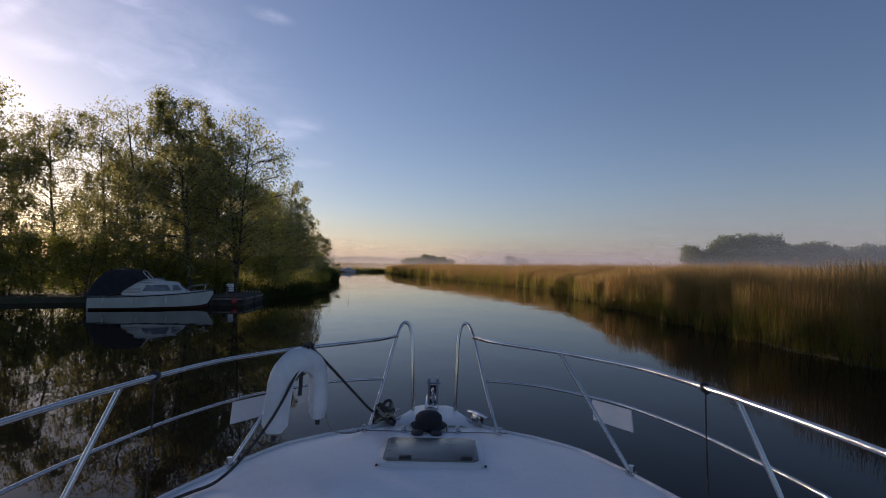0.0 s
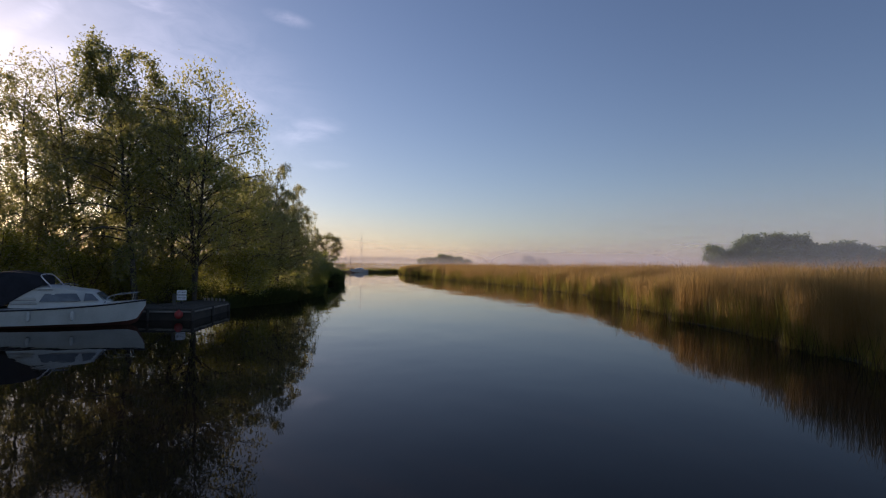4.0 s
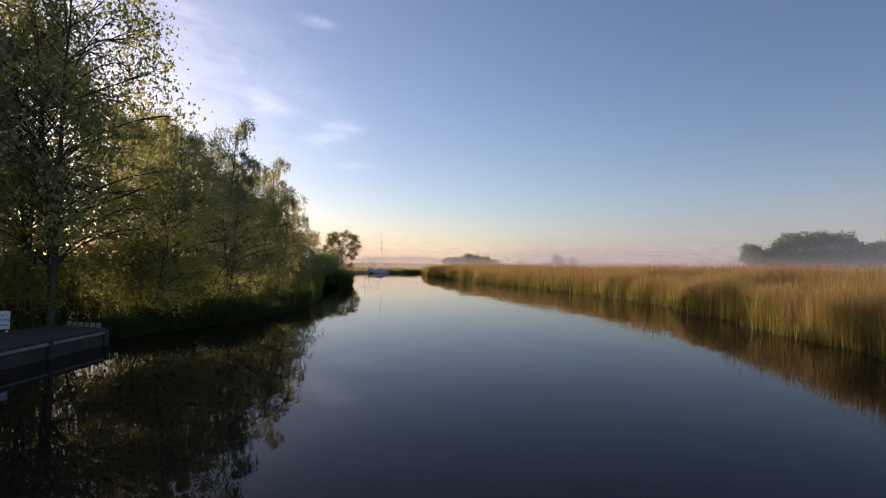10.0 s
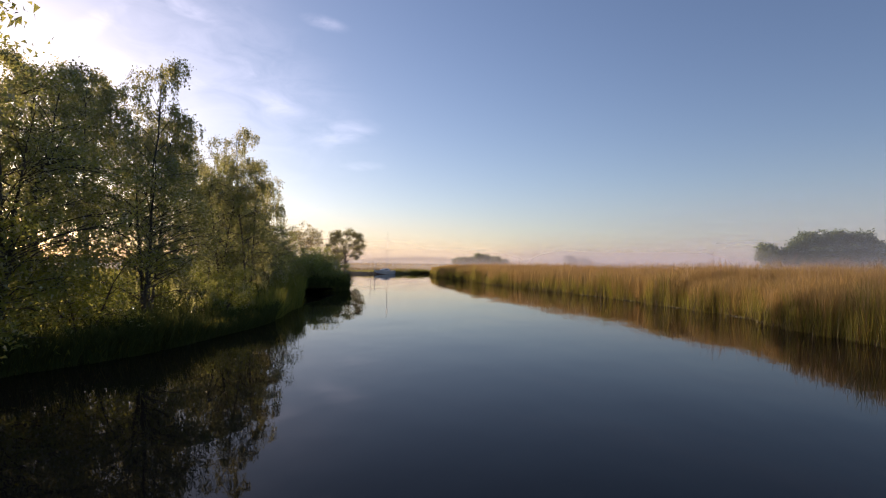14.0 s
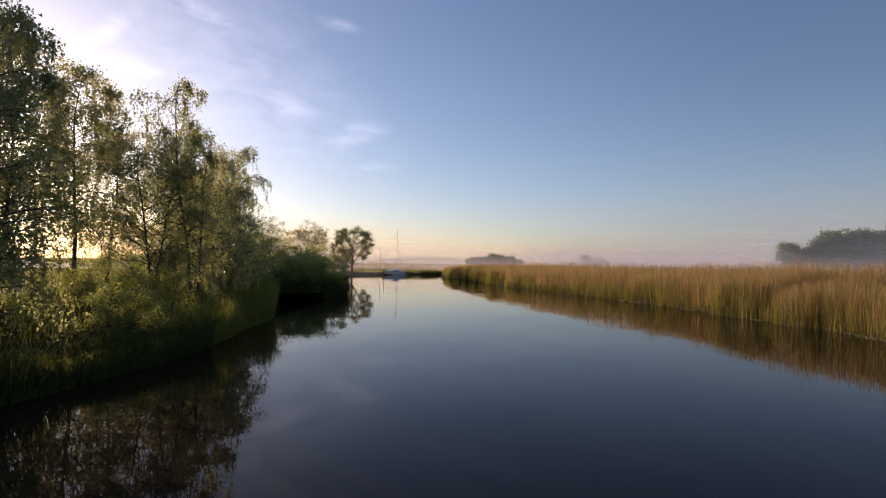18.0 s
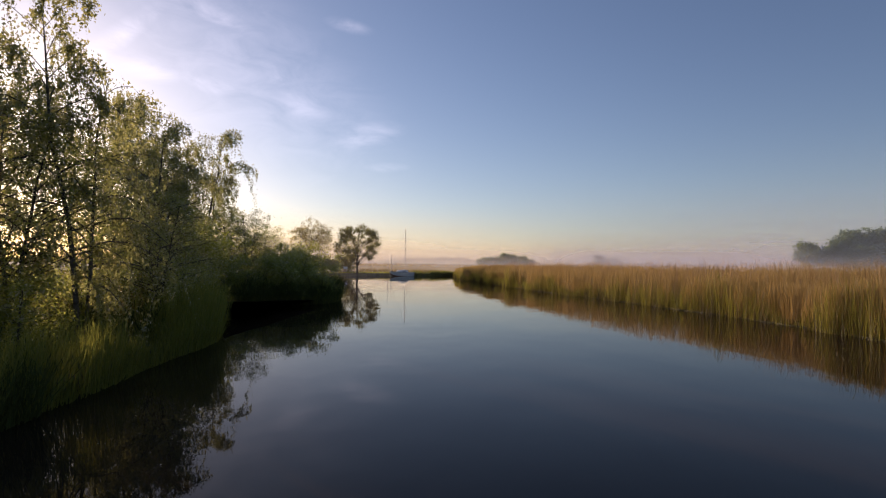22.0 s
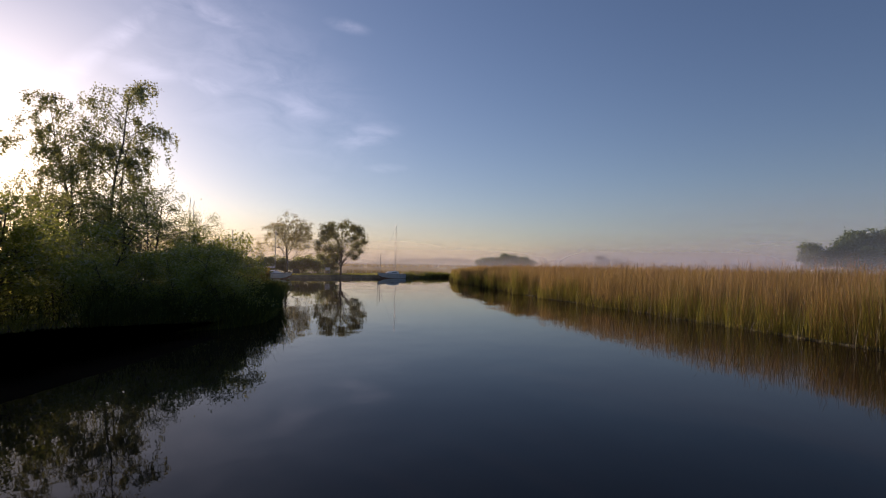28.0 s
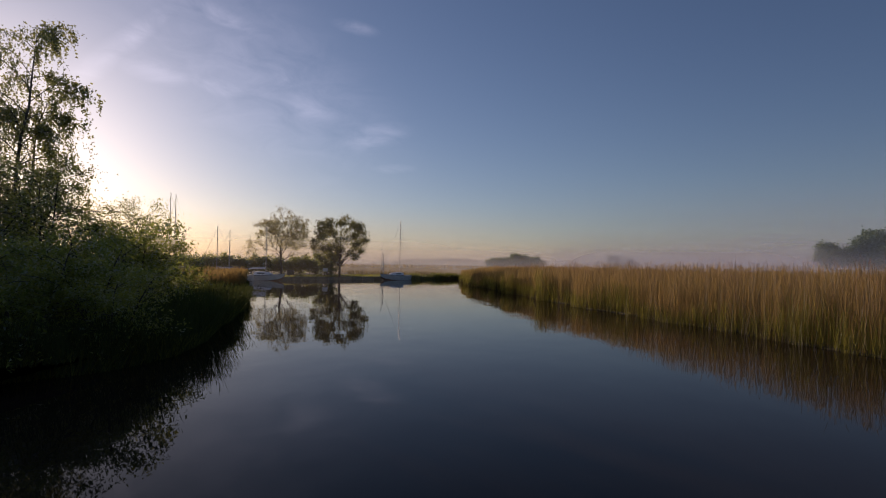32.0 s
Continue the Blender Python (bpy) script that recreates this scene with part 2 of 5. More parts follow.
def quad_mesh(name, quads, mat):
    """A mesh of loose leaves from an array n x corners x 3."""
    q = np.asarray(quads, dtype=np.float32)
    n, c = q.shape[:2]
    me = bpy.data.meshes.new(name)
    me.vertices.add(c * n)
    me.vertices.foreach_set("co", q.reshape(-1))
    me.loops.add(c * n)
    me.loops.foreach_set("vertex_index", np.arange(c * n, dtype=np.int32))
    me.polygons.add(n)
    me.polygons.foreach_set("loop_start", np.arange(0, c * n, c, dtype=np.int32))
    me.update(calc_edges=True)
    me.materials.append(mat)
    return me


def put_part(name, mesh, parent, label=""):
    ob = new(name, mesh)
    ob.parent = parent
    return tagged(ob, label)


def part(name, bm, mat, parent, label="", smooth=True):
    """Links a bmesh as one mesh object under a thing or a part."""
    me = bpy.data.meshes.new(name)
    bm.to_mesh(me)
    bm.free()
    me.materials.append(mat)
    if smooth:
        me.polygons.foreach_set("use_smooth", [True] * len(me.polygons))
        me.set_sharp_from_angle(angle=radians(38))
    ob = new(name, me)
    ob.parent = parent
    return tagged(ob, label)


# ---- plan of the river: edges of the land at the water, from south to north ----
RIGHT_EDGE = [(11.9, -60), (11.6, -10), (11.4, 13), (11.1, 24), (10.9, 38), (11.6, 50), (10.7, 60), (9.3, 66), (8.0, 70.5), (6.9, 74.5), (4.9, 79.5), (1.9, 87), (-1.7, 96), (-5.5, 108), (-10.9, 125), (-15.3, 144), (-15, 165), (0, 190), (60, 215)]
LEFT_EDGE = [(-60, -60), (-50, 2), (-38, 20), (-26, 26.5), (-19.5, 30.2), (-13.2, 31.6), (-12.3, 36), (-10.9, 40), (-10.6, 45), (-11.0, 50), (-12.1, 55), (-13.2, 58.5), (-16.2, 62.3), (-19.2, 65.8), (-19.6, 67.8), (-17.6, 69.6), (-14.6, 72.4), (-14.4, 74), (-15.6, 77), (-18.2, 83), (-24, 95), (-30.5, 106), (-34, 112), (-48, 118), (-90, 121)]
FAR_EDGE = [(-95, 129), (-52, 130), (-43.5, 131.5), (-38, 134.6), (-26.5, 147.8), (-22, 153), (-12, 172), (4, 205), (60, 232)]


def dense(line, step=1.5, wobble=0.0, seed=3):
    """Points along a line of corners, rounded, with a ragged edge."""
    p = np.array(line, float)
    d = np.r_[0, np.cumsum(np.hypot(*np.diff(p, axis=0).T))]
    s = np.arange(0, d[-1], step)
    q = np.stack([np.interp(s, d, p[:, k]) for k in (0, 1)], 1)
    for _ in range(3):
        q[1:-1] = (q[:-2] + 2 * q[1:-1] + q[2:]) / 4
    r = np.random.default_rng(seed)
    if wobble:
        w = r.normal(0, 1, (len(q), 2))
        w[1:-1] = (w[:-2] + w[1:-1] + w[2:]) / 3
        q += wobble * w
    return q


right_bank, left_bank, far_bank = dense(RIGHT_EDGE, 1.2, 0.42, 1), dense(LEFT_EDGE, 1.0, 0.15, 2), dense(FAR_EDGE, 2.0, 0.0, 3)


def land(bm, edge, rest, top, side):
    """Land from its wet edge to far corners, with a sloping bank that runs under the water."""
    e = [bm.verts.new((x, y, top)) for x, y in edge]
    foot = [bm.verts.new((x, y, -0.6)) for x, y in edge]
    far = [bm.verts.new((x, y, top)) for x, y in rest]
    face = bm.faces.new(e + far)
    for a in range(len(e) - 1):
        bm.faces.new((e[a], foot[a], foot[a + 1], e[a + 1])).material_index = 1
    bmesh.ops.triangulate(bm, faces=[face])


bm = bmesh.new()
land(bm, right_bank, [(2500, 215), (2500, -2500), (11.5, -2500)], 0.05, 1)
land(bm, left_bank, [(-2500, 121), (-2500, -2500), (-60, -2500)], 0.30, -1)
land(bm, far_bank, [(2500, 232), (2500, 4000), (-2500, 4000), (-2500, 129)], 0.45, 1)
bmesh.ops.recalc_face_normals(bm, faces=bm.faces)
me = bpy.data.meshes.new("ground")
bm.to_mesh(me)
bm.free()
me.materials.append(SOIL)
me.materials.append(BANK)
tagged(new("ground", me), "brown marsh soil on both banks of the river", "ground", kind="structure")
tagged(new("water", raw_mesh("water", [(-2500, -2500, 0), (2500, -2500, 0), (2500, 1200, 0), (-2500, 1200, 0)], [(0, 1, 2, 3)], WATER)),
       "still dark river water mirroring sky and banks", "river", kind="structure")


# ---- trees ----
class Tubes:
    def __init__(self):
        self.v, self.f = [], []

    def add(self, pts, radii, sides=5):
        base, n = len(self.v), len(pts)
        ang = np.linspace(0, 2 * np.pi, sides, endpoint=False)
        for k in range(n):
            d = pts[min(k + 1, n - 1)] - pts[max(k - 1, 0)]
            d = d / (np.linalg.norm(d) + 1e-9)
            u = np.cross(d, (0.31, 0.95, 0.05) if abs(d[2]) > 0.8 else (0, 0, 1))
            u /= np.linalg.norm(u) + 1e-9
            w = np.cross(d, u)
            for a in ang:
                self.v.append(pts[k] + radii[k] * (np.cos(a) * u + np.sin(a) * w))
        for k in range(n - 1):
            for s in range(sides):
                t = (s + 1) % sides
                self.f.append((base + k * sides + s, base + k * sides + t, base + (k + 1) * sides + t, base + (k + 1) * sides + s))


def leaf_quads(centres, size, r, narrow=0.6, hang=0.0):
    n = len(centres)
    a = r.normal(0, 1, (n, 3))
    a[:, 2] -= hang * 1.5
    a /= np.linalg.norm(a, axis=1)[:, None]
    b = np.cross(a, r.normal(0, 1, (n, 3)))
    b /= np.linalg.norm(b, axis=1)[:, None] + 1e-9
    s = size * r.uniform(0.6, 1.35, (n, 1))
    return np.stack([centres + a * s * 0.62, centres + b * s * 0.6 * narrow - a * s * 0.38, centres - b * s * 0.6 * narrow - a * s * 0.38], 1)


def grow(seed, height, spread, trunks=1, limbs=50, twigs=9, leaves=45, leaf=0.11, droop=0.5, base=0.2, rise=45, fluff=0.16, foot=0.3,
         profile=0.7, narrow=0.65, lean=0.06, girth=0.013, hang=0.0, twiggy=0.2, strands=0, strand=0.7):
    """Branches and leaves of one tree: trunks with limbs, limbs with twigs, leaves in clumps along the twigs."""
    r = np.random.default_rng(seed)
    wood, spots = Tubes(), []
    for k in range(trunks):
        az = r.uniform(0, 6.28)
        h = height * (1 if k == 0 else r.uniform(0.7, 0.95))
        z = np.linspace(0, 1, 9)
        out = (foot * (trunks > 1) + lean * h * z ** 1.3 * (2.2 if trunks > 1 else 1))
        wig = np.cumsum(r.normal(0, 0.012 * h, (9, 2)), 0) * z[:, None]
        pts = np.stack([np.cos(az) * out + wig[:, 0], np.sin(az) * out + wig[:, 1], z * h], 1)
        r0 = girth * h
        rad = r0 * (1 - z) ** 0.8 + 0.012
        wood.add(pts, rad, 7 if trunks < 4 else 5)
        m = max(4, limbs // trunks)
        for i in range(m):
            s = base + (1 - base) * ((i + r.uniform(0, 1)) / m)
            p0 = np.array([np.interp(s, z, pts[:, c]) for c in range(3)])
            q = (s - base) / (1 - base)
            length = spread * (np.sin(np.pi * (0.20 + 0.69 * q)) ** profile) * r.uniform(0.55, 1.2)
            a = i * 2.399 + r.uniform(-0.6, 0.6)
            el = radians(rise + 25 * q + r.uniform(-14, 14))
            d = np.array([np.cos(a) * np.cos(el), np.sin(a) * np.cos(el), np.sin(el)])
            u = np.linspace(0, 1, 6)[:, None]
            lp = p0 + d * length * u + np.array([0, 0, -1.0]) * droop * length * u ** 2.2 + np.cumsum(r.normal(0, 0.03 * length, (6, 3)), 0) * u
            r1 = max(0.012, 0.45 * np.interp(s, z, rad))
            wood.add(lp[::1 if trunks < 4 else 2], (r1 * (1 - u[:, 0]) ** 0.9 + 0.006)[::1 if trunks < 4 else 2], 3)
            thick = r.choice((0.2, 0.5, 1.0, 1.45, 1.8))
            for j in range(twigs):
                t = r.uniform(0.22, 1.0)
                b0 = np.array([np.interp(t, u[:, 0], lp[:, c]) for c in range(3)])
                dd = 0.6 * d + r.normal(0, 0.7, 3)
                dd /= np.linalg.norm(dd)
                tl = length * r.uniform(0.18, 0.42)
                w = np.linspace(0, 1, 4)[:, None]
                tp = b0 + dd * tl * w + np.array([0, 0, -1.0]) * (0.25 + droop) * tl * w ** 2
                if trunks < 4 and r.uniform() < twiggy:
                    wood.add(tp, 0.008 * (1 - w[:, 0]) + 0.003, 3)
                n = r.poisson(leaves * thick * (0.65 + 0.75 * q) * (0.4 if r.uniform() < 0.15 else 1.0))
                ww = r.uniform(0.1, 1.1, n)
                c = b0 + dd * tl * ww[:, None] + np.array([0, 0, -1.0]) * ((0.25 + droop) * tl * ww ** 2)[:, None] + r.normal(0, fluff, (n, 3))
                spots.append(c)
                # thin shoots that hang from the twig, with leaves all along them
                for _ in range(strands):
                    g = r.uniform(0.35, 1.05)
                    h0 = b0 + dd * tl * g + np.array([0, 0, -1.0]) * (0.25 + droop) * tl * g ** 2
                    fall = strand * r.uniform(0.35, 1.15)
                    way = np.array([r.normal(0, 0.16), r.normal(0, 0.16), -1.0])
                    if r.uniform() < 0.25 * twiggy:
                        wood.add(np.stack([h0, h0 + way * fall * 0.5, h0 + way * fall]), np.array([0.006, 0.004, 0.003]), 3)
                    m2 = r.poisson(leaves * 0.42 * thick)
                    f = r.uniform(0, 1, m2)[:, None]
                    spots.append(h0 + way * fall * f + r.normal(0, 0.045, (m2, 3)))
    spots = np.concatenate(spots)
    spots = spots[spots[:, 2] > 0.15]
    return wood, leaf_quads(spots, leaf, r, narrow, hang)


def clumped(seed, height, width, clumps, bole=0.25, leaves=100, size=0.5, leaf=0.15, girth=0.02, narrow=0.7, flat=0.75, shoots=3, hollow=0.45, trunks=1, steep=0.3):
    """A broad tree: limbs run from the trunk to clumps of leaves that fill a round crown, with gaps between them."""
    r = np.random.default_rng(seed)
    wood, spots = Tubes(), []
    z = np.linspace(0, 1, 8)
    stems = []
    for k in range(trunks):
        a = 6.283 * k / trunks + r.uniform(0, 1)
        lean = 0.16 * width * (trunks > 1)
        wig = np.cumsum(r.normal(0, 0.006 * height, (8, 2)), 0) * z[:, None]
        stem = np.stack([np.cos(a) * lean * z ** 1.4 + wig[:, 0], np.sin(a) * lean * z ** 1.4 + wig[:, 1], z * height * 0.86], 1)
        wood.add(stem, girth * height / math.sqrt(trunks) * (1 - z) ** 0.75 + 0.012, 8)
        stems.append(stem)
    half = 0.5 * height * (1 - bole)
    middle = np.array([0, 0, height * bole + half])
    for k in range(clumps):
        up = 1 - 2 * (k + 0.5) / clumps
        a = 2.39996 * k + r.uniform(-0.3, 0.3)
        out = (hollow + (1 - hollow) * r.uniform(0, 1) ** 0.6) * r.uniform(0.88, 1.06)
        ring = math.sqrt(max(0.0, 1 - up * up)) ** 0.8
        c = middle + np.array([math.cos(a) * ring * 0.5 * width, math.sin(a) * ring * 0.5 * width, up * half]) * out
        stem = stems[k % trunks]
        start = min(0.95, max(0.18, (c[2] - steep * np.hypot(c[0], c[1]) - 0.4) / (0.86 * height)))
        p0 = np.array([np.interp(start, z, stem[:, i]) for i in range(3)])
        u = np.linspace(0, 1, 6)[:, None]
        mid = (p0 + c) / 2 + np.array([0, 0, 0.06 * width]) + r.normal(0, 0.04 * width, 3)
        line = p0 * (1 - u) ** 2 + 2 * mid * u * (1 - u) + c * u ** 2
        wood.add(line, 0.30 * girth * height * (1 - start) * (1 - u[:, 0]) + 0.010, 4)
        for _ in range(shoots):
            tip = c + r.normal(0, size * 0.75, 3)
            wood.add(np.stack([line[3], (line[4] + tip) / 2, tip]), np.array([0.014, 0.009, 0.004]), 3)
        n = r.poisson(leaves * r.uniform(0.5, 1.4))
        spots.append(c + r.normal(0, size, (n, 3)) * np.array([1, 1, flat]))
    spots = np.concatenate(spots)
    spots = spots[spots[:, 2] > 0.2]
    return wood, leaf_quads(spots, leaf, r, narrow, 0.2)


def fork(seed, height, width, depth=6, spread=34, leaves=40, leaf=0.16, fluff=0.24, girth=0.022, shrink=0.76, narrow=0.7, up=0.25, bare=2):
    """A broad tree whose limbs fork again and again; leaves sit round the last shoots."""
    r = np.random.default_rng(seed)
    wood, spots = Tubes(), []

    def limb(p, d, length, radius, level):
        bend = r.normal(0, 0.10, 3)
        u = np.linspace(0, 1, 5)[:, None]
        pts = p + d * length * u + bend * length * u ** 2 * 0.6
        wood.add(pts, radius * (1 - 0.38 * u[:, 0]), 6 if level < 2 else 4 if level < 4 else 3)
        if level >= depth - bare:
            n = r.poisson(leaves * (0.5 if level < depth else 1.0))
            t = r.uniform(0.2, 1.1, n)[:, None]
            spots.append(p + d * length * t + r.normal(0, fluff, (n, 3)))
        if level == depth:
            return
        way = pts[-1] - pts[-2]
        way /= np.linalg.norm(way)
        count = 9 if level == 0 else 3 if r.uniform() < 0.55 else 2
        turn = r.uniform(0, 6.28)
        side = np.cross(way, (0.3, 0.9, 0.2))
        side /= np.linalg.norm(side)
        other = np.cross(way, side)
        for k in range(count):
            a = radians(spread * (r.uniform(0.6, 1.25) if level else 2.1 - 1.7 * k / count))
            z = turn + (2.4 * k if level == 0 else 6.283 * k / count) + r.uniform(-0.4, 0.4)
            dd = way * math.cos(a) + (side * math.cos(z) + other * math.sin(z)) * math.sin(a)
            dd[2] += up * (0.3 + max(0.0, -dd[2]))
            leave = pts[-1] if k < 2 else pts[-2]
            if level == 0:
                leave = pts[2] + (pts[4] - pts[2]) * k / (count - 1)
            limb(leave, dd / np.linalg.norm(dd), (length if level else reach) * shrink * r.uniform(0.88, 1.12), radius * (0.62 if level else 0.42), level + 1)

    total = sum(shrink ** k for k in range(1, depth + 1)) * 0.80
    reach = height * 0.78 / total
    limb(np.zeros(3), np.array([0.02, 0.01, 1.0]), reach * 2.2, girth * height, 0)
    spots, stems = np.concatenate(spots), np.array(wood.v)
    half = np.percentile(np.abs(spots[:, :2]), 96)
    fit = np.array([0.5 * width / half, 0.5 * width / half, height / spots[:, 2].max()])
    wood.v = list(stems * fit)
    return wood, leaf_quads(spots * fit, leaf, r, narrow, 0.2)


def tree_pattern(name, label, bark, foliage, **k):
    wood, quads = clumped(**k) if "clumps" in k else fork(**k) if "depth" in k else grow(**k)
    ob = thing(name, label, "tree" if "tree" in label else "bush")
    put_part("trunk", raw_mesh("trunk", wood.v, wood.f, bark), ob)
    put_part("crown", quad_mesh("crown", quads, foliage), ob)
    return ob


PATTERNS = {}


def plant(kind, x, y, size=1.0, turn=0.0, z=0.25, wide=1.0, group="trees on the wooded bank"):
    """The first of a kind is moved into place, the others are copies of it."""
    ob, used = PATTERNS[kind]
    m = pose(x, y, z, 0, 0, turn)
    if used:
        ob = copy_thing(ob, m)
    else:
        ob.matrix_basis = m
        PATTERNS[kind][1] = True
    ob.scale = (size * wide, size * wide, size)
    ob["group"] = group
    return ob


BIRCH_LABEL = "tall birch tree in fresh leaf with pale drooping branches"
ALDER_LABEL = "dark green alder tree with dense leafy crown"
WILLOW_LABEL = "low willow bush with green leaves over the water"
for key, name, label, bark, foliage, shape in (
    ("birch_a", "birch_tree", BIRCH_LABEL, BIRCH_BARK, BIRCH_LEAF, dict(seed=11, height=11.4, girth=0.0095, spread=4.3, limbs=56, twigs=9, leaves=27, strands=2, strand=0.75, droop=0.5, base=0.16, rise=18, profile=0.6, fluff=0.15)),
    ("birch_b", "birch_tree", BIRCH_LABEL, BIRCH_BARK, BIRCH_LEAF, dict(seed=12, height=11.4, girth=0.0095, spread=4.0, trunks=2, limbs=60, twigs=9, leaves=25, strands=2, strand=0.75, droop=0.45, base=0.18, rise=22, profile=0.6, fluff=0.15)),
    ("birch_c", "birch_tree", BIRCH_LABEL, BIRCH_BARK, BIRCH_LEAF, dict(seed=13, height=11.4, girth=0.0095, spread=4.2, trunks=3, limbs=66, twigs=8, leaves=26, strands=2, strand=0.7, droop=0.42, base=0.2, rise=24, profile=0.6, fluff=0.15)),
    ("birch_d", "birch_tree", BIRCH_LABEL, BIRCH_BARK, BIRCH_LEAF, dict(seed=15, height=11.4, girth=0.0095, spread=4.0, trunks=2, limbs=56, twigs=9, leaves=26, strands=2, strand=0.8, droop=0.55, base=0.25, rise=26, profile=0.6, fluff=0.15)),
    ("birch_e", "birch_tree", BIRCH_LABEL, BIRCH_BARK, BIRCH_LEAF, dict(seed=16, height=11.4, girth=0.0095, spread=4.0, trunks=1, limbs=46, twigs=9, leaves=23, strands=2, strand=0.75, droop=0.45, base=0.42, rise=16, profile=0.6, fluff=0.15)),
    ("birch_f", "birch_tree", BIRCH_LABEL, BIRCH_BARK, BIRCH_LEAF, dict(seed=17, height=11.4, girth=0.0095, spread=4.6, trunks=2, limbs=54, twigs=9, leaves=23, strands=3, strand=0.9, droop=0.6, base=0.2, rise=26, profile=0.6, fluff=0.13, twiggy=0.35)),
    ("alder_c", "alder_tree", ALDER_LABEL, DARK_BARK, ALDER_LEAF, dict(seed=23, height=10.4, width=7.6, clumps=80, bole=0.10, leaves=165, size=0.38, leaf=0.115, girth=0.011, trunks=2, hollow=0.3, flat=0.8)),
    ("alder_a", "alder_tree", ALDER_LABEL, DARK_BARK, ALDER_LEAF, dict(seed=21, height=10.6, width=8.2, clumps=88, bole=0.08, leaves=190, size=0.40, leaf=0.12, girth=0.012, trunks=2, hollow=0.3, flat=0.8)),
    ("alder_b", "alder_tree", ALDER_LABEL, DARK_BARK, ALDER_LEAF, dict(seed=22, height=10.6, width=8.0, clumps=88, bole=0.08, leaves=190, size=0.40, leaf=0.12, girth=0.013, trunks=1, hollow=0.3, flat=0.8)),
    ("willow_a", "willow_bush", WILLOW_LABEL, DARK_BARK, WILLOW_LEAF, dict(seed=31, height=4, spread=2.1, trunks=6, limbs=66, twigs=7, leaves=21, leaf=0.13, droop=0.3, base=0.04, rise=15, narrow=0.45, fluff=0.2, lean=0.12, girth=0.01)),
    ("willow_b", "willow_bush", WILLOW_LABEL, DARK_BARK, WILLOW_LEAF, dict(seed=32, height=4, spread=2.0, trunks=5, limbs=65, twigs=7, leaves=21, leaf=0.13, droop=0.28, base=0.04, rise=18, narrow=0.45, fluff=0.2, lean=0.14, girth=0.01)),
):
    PATTERNS[key] = [tree_pattern(name, label, bark, foliage, **{"leaf": 0.114, "narrow": 0.62, **({} if "clumps" in shape else {"fluff": 0.10, "hang": 0.4}), **shape}), False]

WOODED = [
    # kind, x, y, size, turn, wide
    # first two alders: out of view, enlarged to cast shade on the cruiser's deck
    ("alder_b", -29.4, 28.8, 1.36, 200, 1.0), ("alder_a", -33.0, 30.5, 1.34, 90, 1), ("birch_a", -29.5, 31.5, 0.93, 260, 1), ("alder_c", -25.8, 38.8, 0.72, 40, 1.0), ("birch_d", -26.2, 32.0, 0.95, 10, 1), ("birch_a", -23.6, 32.6, 0.93, 80, 1), ("birch_c", -20.9, 33.5, 0.95, 200, 1),
    ("birch_d", -18.6, 34.4, 1.02, 310, 0.95), ("birch_b", -15.5, 33.8, 1.06, 150, 1), ("alder_a", -13.2, 34.4, 1.13, 140, 0.80), ("alder_c", -14.9, 35.4, 1.08, 60, 0.75), ("birch_e", -17.2, 38.5, 0.92, 30, 1.1),
    ("birch_f", -14.2, 40.4, 0.61, 60, 0.95), ("alder_c", -12.4, 38.4, 0.64, 250, 1.05), ("birch_f", -13.4, 44.9, 0.73, 20, 0.74), ("birch_e", -15.9, 45.3, 0.70, 70, 0.95), 
    ("alder_c", -11.9, 42.6, 0.57, 110, 1.0), ("birch_f", -14.0, 53.8, 0.71, 330, 0.82), ("alder_c", -14.9, 52.6, 0.64, 190, 0.9), ("birch_e", -17.6, 52.2, 0.72, 100, 1.0), 
    # birch_a and the first two birch_e: added behind to shade the right-bank reeds
    ("alder_c", -14.6, 57.5, 0.46, 15, 1.1), ("birch_f", -20.6, 62.0, 0.80, 130, 0.78), ("birch_f", -22.9, 66.0, 0.79, 20, 0.84), ("birch_a", -25.0, 45.6, 0.92, 150, 1.1), ("birch_e", -21.0, 48.6, 0.90, 10, 1.1), ("birch_e", -22.6, 53.2, 0.95, 250, 1.1), ("birch_f", -17.6, 60.8, 0.61, 30, 1.0), ("birch_f", -19.4, 63.2, 0.61, 75, 1.0), ("birch_e", -19.6, 56.2, 0.66, 205, 1.1), ("alder_a", -22.6, 71.0, 0.51, 45, 1.0),
    ("birch_f", -29.7, 83.6, 1.08, 40, 0.94), ("birch_f", -31.4, 84.2, 1.04, 250, 1.05), ("alder_c", -23.0, 79.0, 0.60, 300, 1.0), ("alder_a", -26.2, 81.2, 0.62, 120, 0.95), ("alder_b", -29.4, 80.6, 0.62, 20, 1.0), ("alder_a", -26.0, 86.5, 0.54, 222, 1.1), 
]
for kind, x, y, size, turn, wide in WOODED:
    plant(kind, x, y, size, turn, 0.28, wide)
